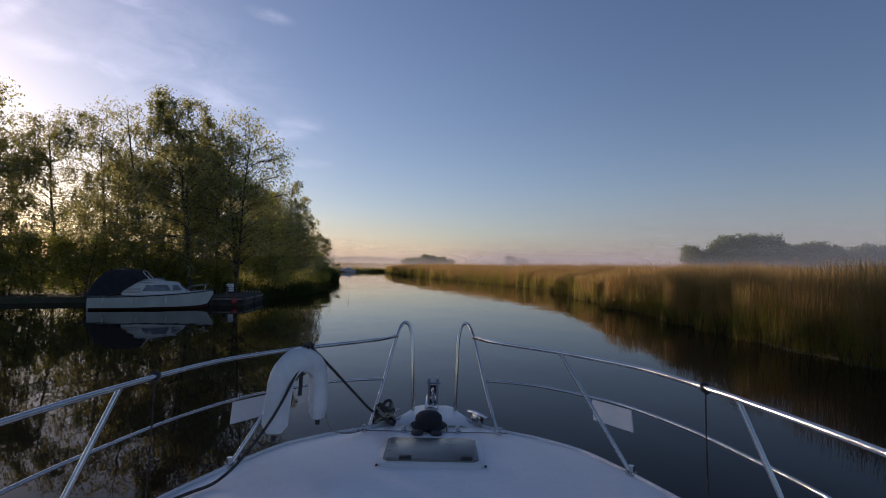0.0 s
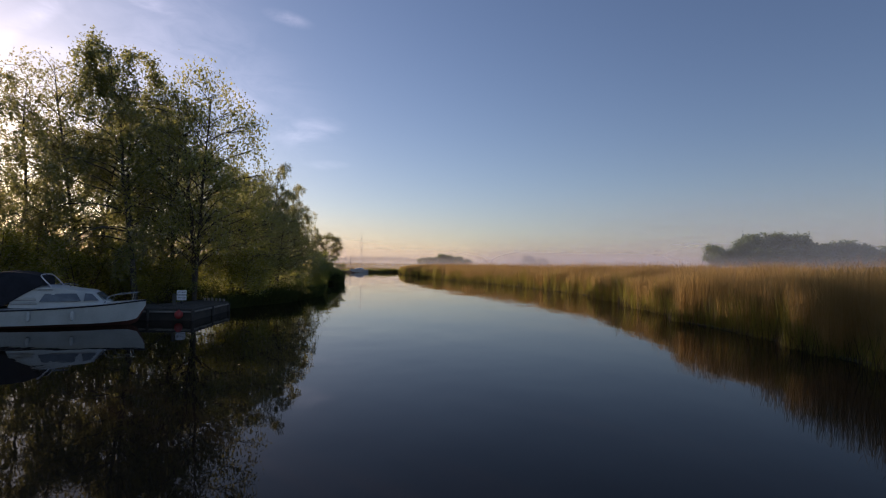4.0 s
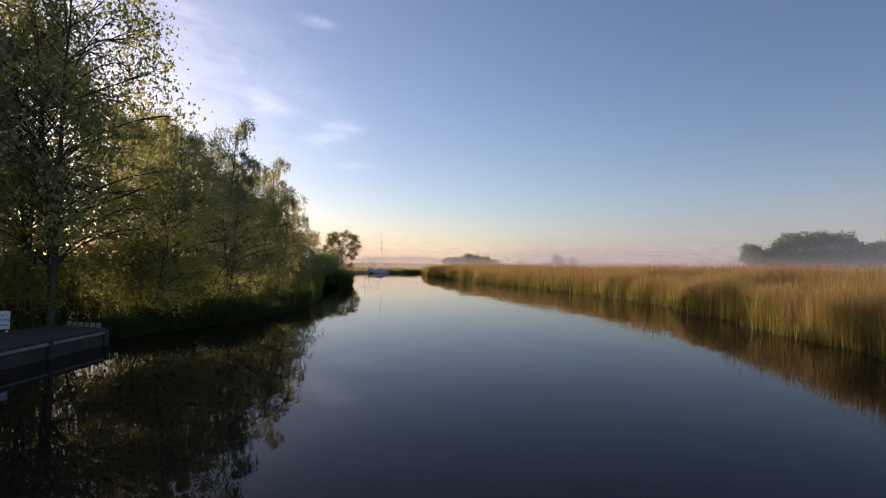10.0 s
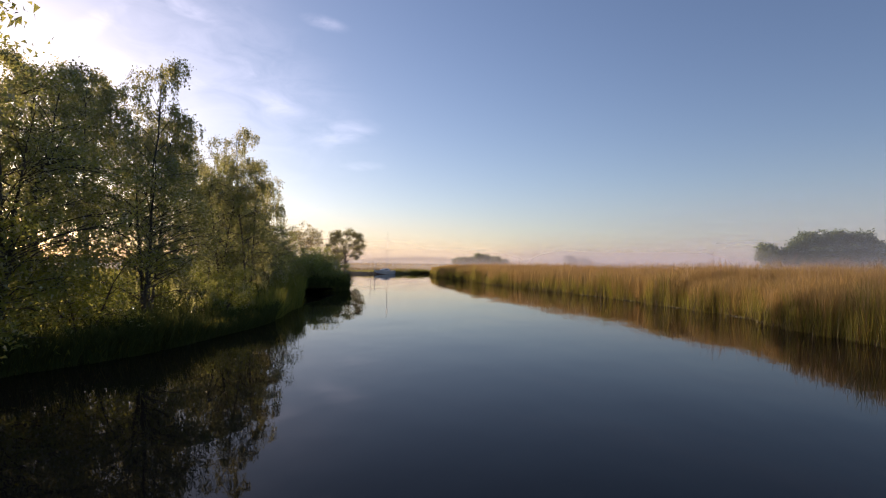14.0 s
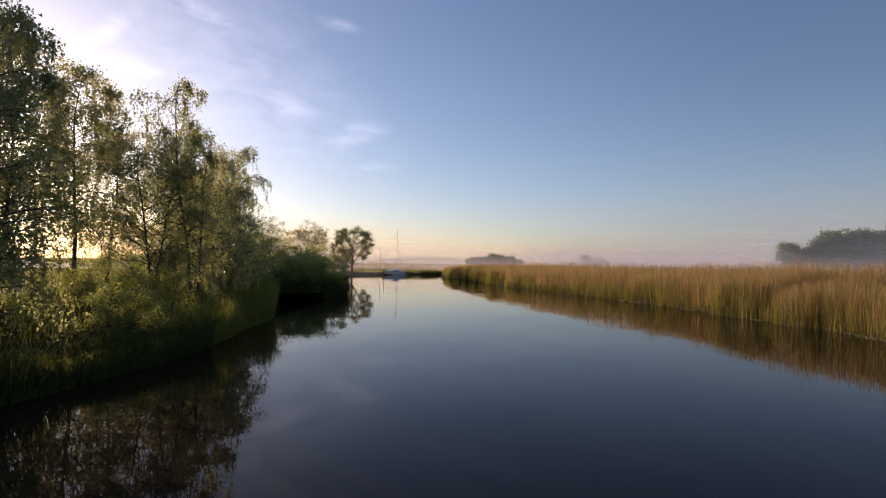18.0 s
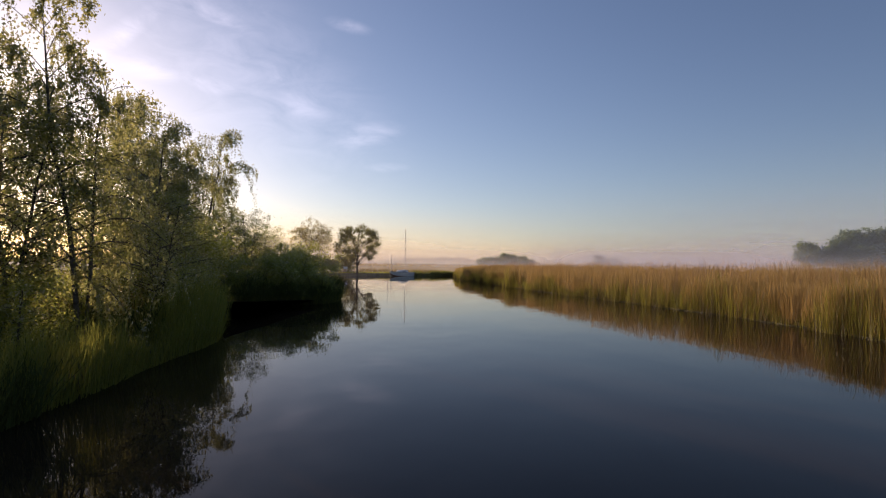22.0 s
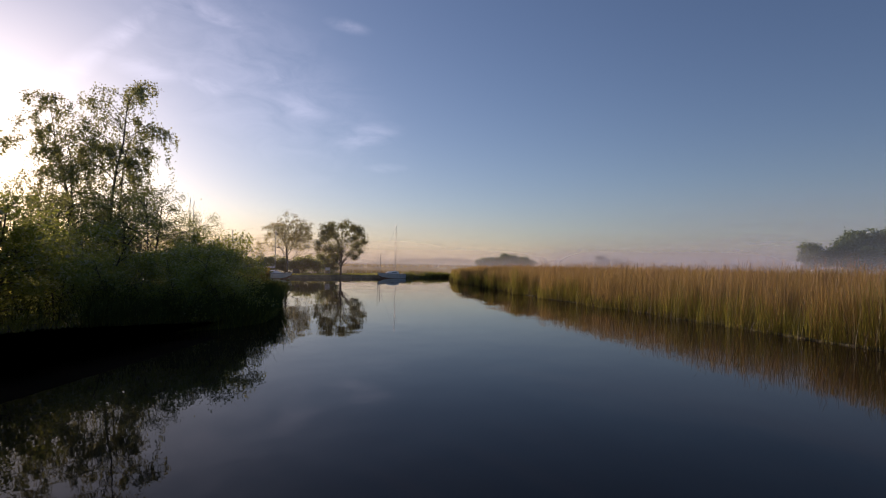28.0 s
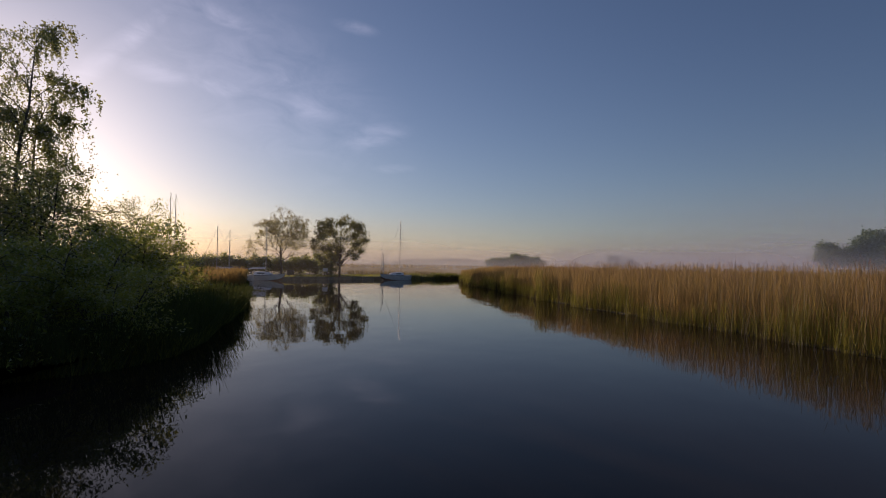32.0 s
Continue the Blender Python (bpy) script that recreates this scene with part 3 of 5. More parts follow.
BUSHES = [
    ("willow_a", -21.0, 31.4, 0.85, 0), ("willow_b", -23.4, 31.0, 0.9, 45), ("willow_b", -24.5, 30.2, 0.9, 90), ("willow_a", -28.5, 28.6, 0.9, 140), ("willow_b", -18.0, 33.0, 0.8, 200), ("willow_a", -15.2, 36.8, 0.8, 30), ("willow_b", -12.2, 37.6, 0.8, 75),
    ("willow_b", -12.2, 40.6, 0.62, 120), ("willow_b", -16.2, 60.6, 0.52, 300),
    ("willow_a", -20.2, 64.4, 0.75, 340), ("willow_b", -21.2, 68.4, 0.75, 20), ("willow_a", -16.6, 72.2, 0.64, 60), ("willow_b", -18.4, 71.2, 0.62, 15), ("willow_a", -20.4, 70.6, 0.66, 95), ("willow_b", -15.4, 73.4, 0.55, 155), ("willow_b", -17.4, 75.0, 0.76, 100), ("willow_a", -19.4, 79.0, 0.88, 140), ("willow_b", -22.2, 83.0, 0.82, 180),
    ("willow_a", -25.2, 87.0, 0.66, 220), ("willow_b", -27.8, 91.5, 0.42, 260), ("willow_a", -29.3, 96.8, 0.45, 10),
    ("willow_a", -14.8, 34.4, 0.55, 5), ("willow_b", -16.6, 34.8, 0.6, 65), ("willow_a", -18.4, 35.6, 0.65, 125), ("willow_a", -16.2, 37.6, 0.5, 245), ("willow_b", -20.6, 34.6, 0.65, 305),
    ("willow_a", -32.5, 27.0, 0.9, 20), ("willow_b", -36.0, 24.5, 1.0, 60), ("willow_a", -22.8, 33.8, 0.8, 110), ("willow_b", -26.8, 32.0, 0.85, 170), ("willow_a", -30.5, 31.0, 0.9, 230), ("willow_b", -19.6, 36.6, 0.9, 290),
    ("willow_a", -11.9, 47.2, 0.36, 33), ("willow_b", -15.2, 50.6, 0.45, 200), ("willow_a", -18.2, 53.4, 0.55, 290), ("willow_b", -17.2, 47.6, 0.42, 10), ("willow_a", -20.4, 57.6, 0.6, 75), ("willow_b", -13.4, 51.4, 0.46, 77), ("willow_a", -15.4, 55.2, 0.42, 121), ("willow_b", -15.4, 58.2, 0.48, 165), ("willow_a", -18.8, 62.6, 0.45, 209), ("willow_a", -21.5, 68.5, 1.0, 20), ("willow_b", -24.5, 77.0, 1.0, 130),
]
for kind, x, y, size, turn in BUSHES:
    plant(kind, x, y, size, turn, 0.2, 1.2, "bushes along the wooded bank")


# ---- reeds ----
def reed_quads(px, py, tall, r, width, lean=0.10, z=0.0, blades=3):
    """Stems with narrow blades and a small plume, as slim four-sided strips."""
    n = len(px)
    base = np.stack([px, py, np.full(n, z)], 1)
    tip = base + np.stack([r.normal(0.03, lean, n) * tall, r.normal(0.0, lean, n) * tall, tall], 1)
    yaw = r.uniform(0, np.pi, n)
    side = np.stack([np.cos(yaw), np.sin(yaw), np.zeros(n)], 1) * width[:, None] * 0.5
    out = [np.stack([base - side, base + side, tip + side * 0.4, tip - side * 0.4], 1)]
    for k in range(blades):
        u = r.uniform(0.25, 0.95, n)[:, None]
        p = base + (tip - base) * u
        az = r.uniform(0, 6.28, n)
        length = tall * r.uniform(0.14, 0.30, n)
        d = np.stack([np.cos(az) * length * 0.55, np.sin(az) * length * 0.55, length * 0.75], 1)
        s = np.cross(d, (0, 0, 1.0))
        s /= np.linalg.norm(s, axis=1)[:, None] + 1e-9
        s *= width[:, None] * 0.45
        out.append(np.stack([p, p + d * 0.5 + s, p + d, p + d * 0.5 - s], 1))
    return np.concatenate(out)


def along(bank, lo, hi, n, deep, r, toward):
    """n places along a bank between two values of y, spread inland up to `deep` metres."""
    b = bank[(bank[:, 1] >= lo) & (bank[:, 1] <= hi)]
    seg = np.diff(b, axis=0)
    i = r.integers(0, len(seg), n)
    u = r.uniform(0, 1, n)[:, None]
    p = b[i] + seg[i] * u
    normal = np.stack([seg[i][:, 1], -seg[i][:, 0]], 1)
    normal /= np.linalg.norm(normal, axis=1)[:, None] + 1e-9
    return p + toward * normal * deep[:, None]


def reed_bed(name, label, bank, lo, hi, n, tall, spread_in, width, mat, seed, toward=1.0, start=-0.15, lean=0.08, power=1.6, blades=3, tuft=0.18, z=-0.05, front=1.0, low=0.74, wander=0.0):
    r = np.random.default_rng(seed)
    deep = start + spread_in * r.uniform(0, 1, n) ** power
    p = along(bank, lo, hi, n, deep, r, toward)
    p[:, 0] += wander * np.array([min(0.05, noise.noise((0, y * 0.21, 2)) + 0.6 * noise.noise((3, y * 0.75, 2)) - 0.15) for y in p[:, 1]])
    clump = np.array([noise.noise((x * 0.35, y * 0.35, seed)) for x, y in p])
    edge = front + max(0.0, 0.97 - front) * np.clip((42 - p[:, 1]) / 22, 0, 1)
    h = tall * (1 + tuft * clump) * r.uniform(low, 1.0, n) * (edge + (1 - edge) * np.clip(deep / 4.0, 0, 1))
    far = np.clip((p[:, 1] - 90) / 80, 0, 1)
    h *= 1 - 0.15 * np.clip((p[:, 1] - 105) / 35, 0, 1)
    q = reed_quads(p[:, 0], p[:, 1], h, r, width * r.uniform(0.7, 1.2, n) * (1 + 0.8 * far), lean, z, blades)
    return tagged(new(name, quad_mesh(name, q, mat)), label, "reeds", kind="stuff")


REED_LABEL = "tall dry tan reeds standing along the river bank"
reed_bed("reed_bed", REED_LABEL, right_bank, -8, 75, 115000, 2.90, 15.0, 0.012, REED_TAN, 5, 1.0, 0.2, lean=0.085, power=1.9, blades=1, front=0.66, wander=0.9)
reed_bed("reed_bed", REED_LABEL, right_bank, 75, 166, 32000, 2.86, 13.0, 0.016, REED_TAN, 6, 1.0, 0.2, lean=0.08, power=1.9, blades=1, front=0.76, wander=0.9)
reed_bed("reed_marsh", "wide marsh of tan reeds behind the bank", right_bank, -8, 166, 24000, 2.85, 60.0, 0.03, REED_TAN, 7, 1.0, 6.0, power=1.3, blades=1)
reed_bed("reed_plume", "dusky seed plumes nodding above the dry reeds", right_bank, -8, 130, 7000, 3.05, 7.0, 0.014, REED_PLUME, 17, 1.0, 2.5, lean=0.10, blades=2)
reed_bed("reed_fringe", "fresh green reed shoots at the foot of the dry reeds", right_bank, -8, 166, 42000, 1.5, 1.8, 0.014, REED_OLIVE, 8, 1.0, -0.1, lean=0.13, tuft=1.1, blades=1, low=0.35, wander=0.9)
reed_bed("reed_fringe", "short dark stems along the water edge of the reeds", right_bank, -8, 166, 6000, 0.8, 0.6, 0.016, REED_DARK, 26, 1.0, -0.25, lean=0.18, tuft=1.6, blades=1, low=0.3, wander=0.9)
reed_bed("reed_fringe", "green reeds and sedge at the foot of the bushes", left_bank, 48, 62, 6000, 1.15, 2.8, 0.017, REED_GREEN, 9, -1.0, -0.35, lean=0.12, tuft=1.3, blades=2)
# dark strip whose leaf colour gives the shade along the water edge
reed_bed("reed_fringe", "rank growth overhanging the water edge, its shade put into dark leaves", left_bank, 35.5, 50, 6500, 0.85, 1.5, 0.022, SHADE_TONED_HERB, 24, -1.0, -0.45, lean=0.3, tuft=0.9, blades=3)
reed_bed("reed_fringe", "old tan reed stems among the green ones", left_bank, 55, 68, 900, 1.7, 2.4, 0.016, REED_TAN, 19, -1.0, 1.6, lean=0.13, tuft=0.8, blades=1)
reed_bed("reed_fringe", "dark reed and bramble overhanging the point", left_bank, 68.5, 88, 5200, 1.5, 2.6, 0.024, SHADE_TONED_HERB, 22, -1.0, -0.4, lean=0.28, tuft=0.8, blades=3)
reed_bed("reed_fringe", "low dark green sedge on the point of the bank", left_bank, 88, 106, 3500, 0.8, 5.0, 0.025, SHADE_TONED_HERB, 20, -1.0, -0.5, lean=0.2, tuft=0.9, z=0.1)
reed_bed("undergrowth", "rank green nettles and grass under the trees", left_bank, 33, 92, 14000, 1.0, 12.0, 0.035, SHADE_TONED_HERB, 21, -1.0, 1.0, lean=0.25, power=1.2, tuft=0.8, z=0.22)
reed_bed("sedge_fringe", "dark sedge hanging over the water below the bushes", left_bank, 36.5, 102, 6000, 0.6, 1.0, 0.022, REED_OLIVE, 10, -1.0, -0.35, lean=0.35, tuft=0.7, blades=2)
reed_bed("reed_marsh", "sunlit green and tan reeds behind the wooded bank", left_bank, 33, 104, 12000, 1.2, 45.0, 0.05, REED_OLIVE, 23, -1.0, 13.0, lean=0.12, power=1.1, blades=1, z=0.25)
reed_bed("reed_bed", "tan reeds on the point beside the mooring dyke", left_bank, 99, 116, 7000, 2.0, 4.0, 0.03, REED_TAN, 11, -1.0, -0.2, blades=2)


# ---- shaped parts ----
def box(bm, size, at, bevel=0.0, turn=None):
    """A block with softened edges."""
    made = bmesh.ops.create_cube(bm, size=1.0)["verts"]
    for v in made:
        v.co = Vector((v.co.x * size[0], v.co.y * size[1], v.co.z * size[2]))
    if bevel:
        edges = list({e for v in made for e in v.link_edges})
        made = bmesh.ops.bevel(bm, geom=edges, offset=bevel, segments=2, affect="EDGES", profile=0.5)["verts"]
        made = list({v for v in made})
    m = Matrix.Translation(at) @ (turn or Matrix())
    bmesh.ops.transform(bm, matrix=m, verts=made)
    return bm


def block(size, at, bevel=0.01, turn=None):
    return box(bmesh.new(), size, at, bevel, turn)


def rounded(points, steps=6, closed=False):
    """A smooth line through the points."""
    p = [Vector(q) for q in points]
    out, n = [], len(p)
    for k in range(n if closed else n - 1):
        a, b = p[(k - 1) % n] if closed or k else p[0], p[k]
        c, d = p[(k + 1) % n], p[(k + 2) % n] if closed or k + 2 < n else p[-1]
        for i in range(steps):
            t = i / steps
            out.append(0.5 * ((2 * b) + (c - a) * t + (2 * a - 5 * b + 4 * c - d) * t * t + (3 * b - a - 3 * c + d) * t ** 3))
    if not closed:
        out.append(p[-1])
    return out


def tube(points, radius, sides=8, bm=None, closed=False, flat=1.0):
    """A round bar or rope along a line of points; radius may be a list."""
    bm = bm or bmesh.new()
    n = len(points)
    rings, last = [], None
    for k, p in enumerate(points):
        p = Vector(p)
        ahead = Vector(points[(k + 1) % n if closed else min(k + 1, n - 1)]) - Vector(points[(k - 1) % n if closed else max(k - 1, 0)])
        ahead.normalize()
        u = last - ahead * last.dot(ahead) if last else ahead.orthogonal()
        u.normalize()
        last = u
        w = ahead.cross(u)
        r = radius[k] if isinstance(radius, (list, tuple)) else radius
        rings.append([bm.verts.new(p + r * (math.cos(a) * u + flat * math.sin(a) * w)) for a in (2 * math.pi * i / sides for i in range(sides))])
    for k in range(n if closed else n - 1):
        a, b = rings[k], rings[(k + 1) % n]
        for i in range(sides):
            bm.faces.new((a[i], a[(i + 1) % sides], b[(i + 1) % sides], b[i]))
    if not closed:
        bm.faces.new(rings[0][::-1])
        bm.faces.new(rings[-1])
    return bm


def loft(rows, bm=None, ends=True, close=False):
    """A skin over rows of points of equal number."""
    bm = bm or bmesh.new()
    v = [[bm.verts.new(p) for p in row] for row in rows]
    m = len(v[0])
    for a, b in zip(v, v[1:]):
        for i in range(m if close else m - 1):
            f = [a[i], a[(i + 1) % m], b[(i + 1) % m], b[i]]
            bm.faces.new(f)
    if ends:
        bm.faces.new(v[0])
        bm.faces.new(v[-1][::-1])
    bmesh.ops.recalc_face_normals(bm, faces=bm.faces)
    return bm


def lathe(outline, sides=16, at=(0, 0, 0)):
    """A turned form from (radius, height) pairs."""
    return loft([[Vector(at) + Vector((r * math.cos(2 * math.pi * i / sides), r * math.sin(2 * math.pi * i / sides), z)) for i in range(sides)] for r, z in outline], ends=True, close=True)


def writing(name, text, size, mat, parent, m):
    """Flat letters standing just proud of a board."""
    c = bpy.data.curves.new(name, "FONT")
    c.body, c.size, c.align_x, c.align_y, c.extrude = text, size, "CENTER", "CENTER", 0.001
    c.materials.append(mat)
    ob = new(name, c)
    ob.parent = parent
    ob.matrix_local = m
    return ob


# ---- materials of boats and moorings ----
GELCOAT = material("white_gelcoat", (0.72, 0.72, 0.73), (0.62, 0.62, 0.63), 0.28, 1.5, 0.03, fine=0.3)
OLD_GELCOAT = material("chalky_white_gelcoat", (0.57, 0.58, 0.56), (0.46, 0.48, 0.46), 0.5, 1.2, 0.05, fine=0.4)
NON_SLIP = material("pale_deck_paint", (0.80, 0.79, 0.80), (0.74, 0.73, 0.75), 0.42, 2.5, 0.06, fine=0.6)
STEEL = material("polished_steel", (0.62, 0.61, 0.60), (0.50, 0.50, 0.50), 0.14, 6.0, 0.02, metal=1.0, fine=0.3)
DULL_METAL = material("weathered_alloy", (0.42, 0.42, 0.43), (0.30, 0.30, 0.31), 0.4, 5.0, 0.1, metal=0.8, fine=0.4)
BLACK = material("black_rubber", (0.02, 0.02, 0.022), (0.035, 0.035, 0.035), 0.6, 8.0, 0.1, fine=0.4)
NAVY = material("navy_canvas", (0.009, 0.010, 0.015), (0.016, 0.018, 0.026), 0.85, 4.0, 0.3, fine=0.5)
SMOKED = material("smoked_acrylic", (0.075, 0.08, 0.074), (0.13, 0.135, 0.12), 0.26, 4.0, 0.02, fine=0.3)
WINDOW = material("curtained_boat_window", (0.16, 0.18, 0.20), (0.10, 0.12, 0.14), 0.08, 3.0, 0.0, fine=0.2)
VINYL = material("white_vinyl", (0.74, 0.74, 0.74), (0.60, 0.61, 0.62), 0.42, 7.0, 0.35, fine=0.5)
BOARD_WHITE = material("white_plastic_board", (0.74, 0.74, 0.75), (0.66, 0.66, 0.68), 0.4, 5.0, 0.05, fine=0.3)
ROPE = material("grey_brown_rope", (0.10, 0.09, 0.075), (0.05, 0.045, 0.04), 0.95, 30.0, 0.8, fine=0.6)
ROPE_PALE = material("pale_worn_rope", (0.45, 0.42, 0.36), (0.32, 0.29, 0.24), 0.95, 30.0, 0.8, fine=0.6)
ANTIFOUL = material("red_brown_antifouling", (0.14, 0.045, 0.03), (0.08, 0.035, 0.028), 0.8, 3.0, 0.2, fine=0.5)
TIMBER = material("grey_weathered_timber", (0.10, 0.092, 0.08), (0.055, 0.05, 0.043), 0.85, 2.0, 0.5, fine=0.6, stretch=(1, 6, 1))
PALE_TIMBER = material("pale_worn_timber", (0.30, 0.28, 0.245), (0.17, 0.155, 0.135), 0.8, 3.0, 0.4, fine=0.6)
DARK_TIMBER = material("dark_wet_timber", (0.06, 0.05, 0.04), (0.03, 0.027, 0.022), 0.8, 2.0, 0.6, fine=0.6)
HEADING_TIMBER = material("algae_stained_timber", (0.15, 0.155, 0.11), (0.09, 0.095, 0.07), 0.85, 2.0, 0.5, fine=0.6)
RED = material("faded_red_plastic", (0.50, 0.05, 0.045), (0.35, 0.05, 0.04), 0.5, 6.0, 0.1, fine=0.4)
INK = material("black_lettering", (0.02, 0.02, 0.02), (0.03, 0.03, 0.03), 0.6)
SAIL_BLUE = material("blue_sail_cover", (0.06, 0.09, 0.18), (0.04, 0.06, 0.12), 0.85, 3.0, 0.2, fine=0.4)


# ---- the motor cruiser whose bow the way starts over ----
CX = -0.05
RIDE = 0.084
cruiser = thing("motor_cruiser", "white motor cruiser bow with steel rails on the water", "boat", at=pose(0, 0, RIDE))
DECK_LINE = [(4.50, 0.13), (4.42, 0.17), (4.15, 0.28), (3.98, 0.42), (3.88, 0.56), (3.76, 0.74), (3.55, 0.96), (3.30, 1.10), (3.0, 1.23), (2.6, 1.37), (2.0, 1.50), (1.0, 1.60), (-1.0, 1.62), (-3.2, 1.55)]


def deck_row(y, w, z, crown, n=13):
    return [(CX + w * u, y, z + crown * (1 - u * u)) for u in (2 * i / (n - 1) - 1 for i in range(n))]


def along_line(line, steps=4):
    return [(a.x, a.y) for a in rounded([(y, w, 0) for y, w in line], steps)]


deck = bmesh.new()
loft([deck_row(y, w, 1.215, 0.035 * min(1, w)) for y, w in along_line(DECK_LINE)], deck, ends=False)
part("foredeck", deck, NON_SLIP, cruiser, "white foredeck with slight crown")
hull = bmesh.new()
shell = []
for y, w in along_line(DECK_LINE):
    row = []
    for u, z in ((1.0, 1.215), (1.012, 1.15), (0.97, 0.9), (0.90, 0.5), (0.82, 0.0), (0.6, -0.3)):
        back = 0.55 * max(0, (y - 2.0) / 2.5) ** 2 * (1.2 - z)
        row.append((w * u, y - back, z))
    shell.append([(CX - a, b, c) for a, b, c in row] + [(CX + a, b, c) for a, b, c in row[::-1]])
loft(shell, hull)
part("hull", hull, GELCOAT, cruiser, "glossy white hull")
for side in (-1, 1):
    edge = [(CX + side * (w + 0.005), y, 1.222) for y, w in along_line(DECK_LINE) if y > -3]
    part("toe_rail", tube(edge, 0.011, 8), GELCOAT, cruiser)
# raised pad at the stem
pad = loft([[(CX + w * u, y, z) for u in (-1, -0.8, 0.8, 1)] for y, w, z in ((3.95, 0.27, 1.245), (3.98, 0.26, 1.258), (4.15, 0.23, 1.262), (4.40, 0.15, 1.262), (4.47, 0.10, 1.255))], ends=False)
part("bow_pad", pad, GELCOAT, cruiser)
# hatch
hatch = part("hatch", loft([[(CX + w * a, 3.36 + d * b, z) for a, b in ((-1, -0.86), (-0.9, -1), (0.9, -1), (1, -0.86), (1, 0.86), (0.9, 1), (-0.9, 1), (-1, 0.86))] for w, d, z in ((0.322, 0.245, 1.240), (0.318, 0.24, 1.258), (0.308, 0.23, 1.266))], close=True), GELCOAT, cruiser, "white hatch frame")
part("hatch_glass", loft([[(CX + w * a, 3.37 + d * b, z) for a, b in ((-1, -0.84), (-0.9, -1), (0.9, -1), (1, -0.84), (1, 0.84), (0.9, 1), (-0.9, 1), (-1, 0.84))] for w, d, z in ((0.285, 0.205, 1.265), (0.283, 0.203, 1.274), (0.275, 0.195, 1.277))], close=True), SMOKED, hatch, "smoked acrylic pane")
for x in (-0.2, 0.16):
    part("hinge", block((0.07, 0.035, 0.02), (x, 3.19, 1.282), 0.006), BLACK, hatch)
for x, y in ((-0.36, 3.12), (0.27, 3.13)):
    part("catch", block((0.016, 0.02, 0.012), (x, y, 1.258), 0.005), BLACK, hatch)
# anchor roller with two cheeks
roller = part("anchor_roller", block((0.10, 0.42, 0.03), (CX - 0.02, 4.46, 1.29), 0.006), STEEL, cruiser, "worn steel bow roller")
for x in (-0.055, 0.015):
    part("cheek", loft([[(CX + x, y, z) for y, z in ((4.30, 1.28), (4.62, 1.28), (4.60, 1.44), (4.55, 1.475), (4.48, 1.47), (4.42, 1.40))], [(CX + x + 0.018, y, z) for y, z in ((4.30, 1.28), (4.62, 1.28), (4.60, 1.44), (4.55, 1.475), (4.48, 1.47), (4.42, 1.40))]], close=True), DULL_METAL, roller)
part("pin", tube([(CX - 0.07, 4.53, 1.43), (CX + 0.05, 4.53, 1.43)], 0.014), STEEL, roller)
part("wheel", tube([(CX - 0.035, 4.54, 1.36), (CX + 0.012, 4.54, 1.36)], 0.045, 14), BLACK, roller)
part("shackle", tube(rounded([(CX - 0.012, 4.36, 1.30), (CX - 0.02, 4.34, 1.36), (CX - 0.01, 4.35, 1.42), (CX, 4.36, 1.36), (CX - 0.005, 4.37, 1.30)], 4), 0.010), STEEL, roller)
# covered windlass and its foot switches
windlass = part("windlass_cover", lathe([(0.125, 1.262), (0.13, 1.272), (0.094, 1.278), (0.098, 1.305), (0.092, 1.335), (0.07, 1.355), (0.03, 1.366), (0.004, 1.368)], 20, (CX - 0.03, 3.88, 0)), NAVY, cruiser, "navy canvas windlass cover")
for x in (-0.075, 0.055):
    part("foot_switch", lathe([(0.042, 1.245), (0.042, 1.257), (0.03, 1.263), (0.026, 1.272), (0.004, 1.276)], 14, (CX + x - 0.03, 3.74, 0)), BLACK, cruiser, "black rubber foot switch")
for x in (-0.53, -0.25, 0.13, 0.42):
    stud = part("deck_stud", lathe([(0.022, 1.235), (0.022, 1.25), (0.012, 1.256), (0.012, 1.272), (0.02, 1.277), (0.004, 1.284)], 10, (x, 3.80, 0)), STEEL, cruiser)
# joints of the deck panels
part("deck_joint", block((1.05, 0.006, 0.004), (CX, 3.79, 1.247), 0), BLACK, cruiser, "thin dark joint", smooth=False)
for x in (-0.14, 0.10):
    part("deck_joint", block((0.006, 0.16, 0.004), (CX + x, 3.88, 1.248), 0), BLACK, cruiser, "thin dark joint", smooth=False)
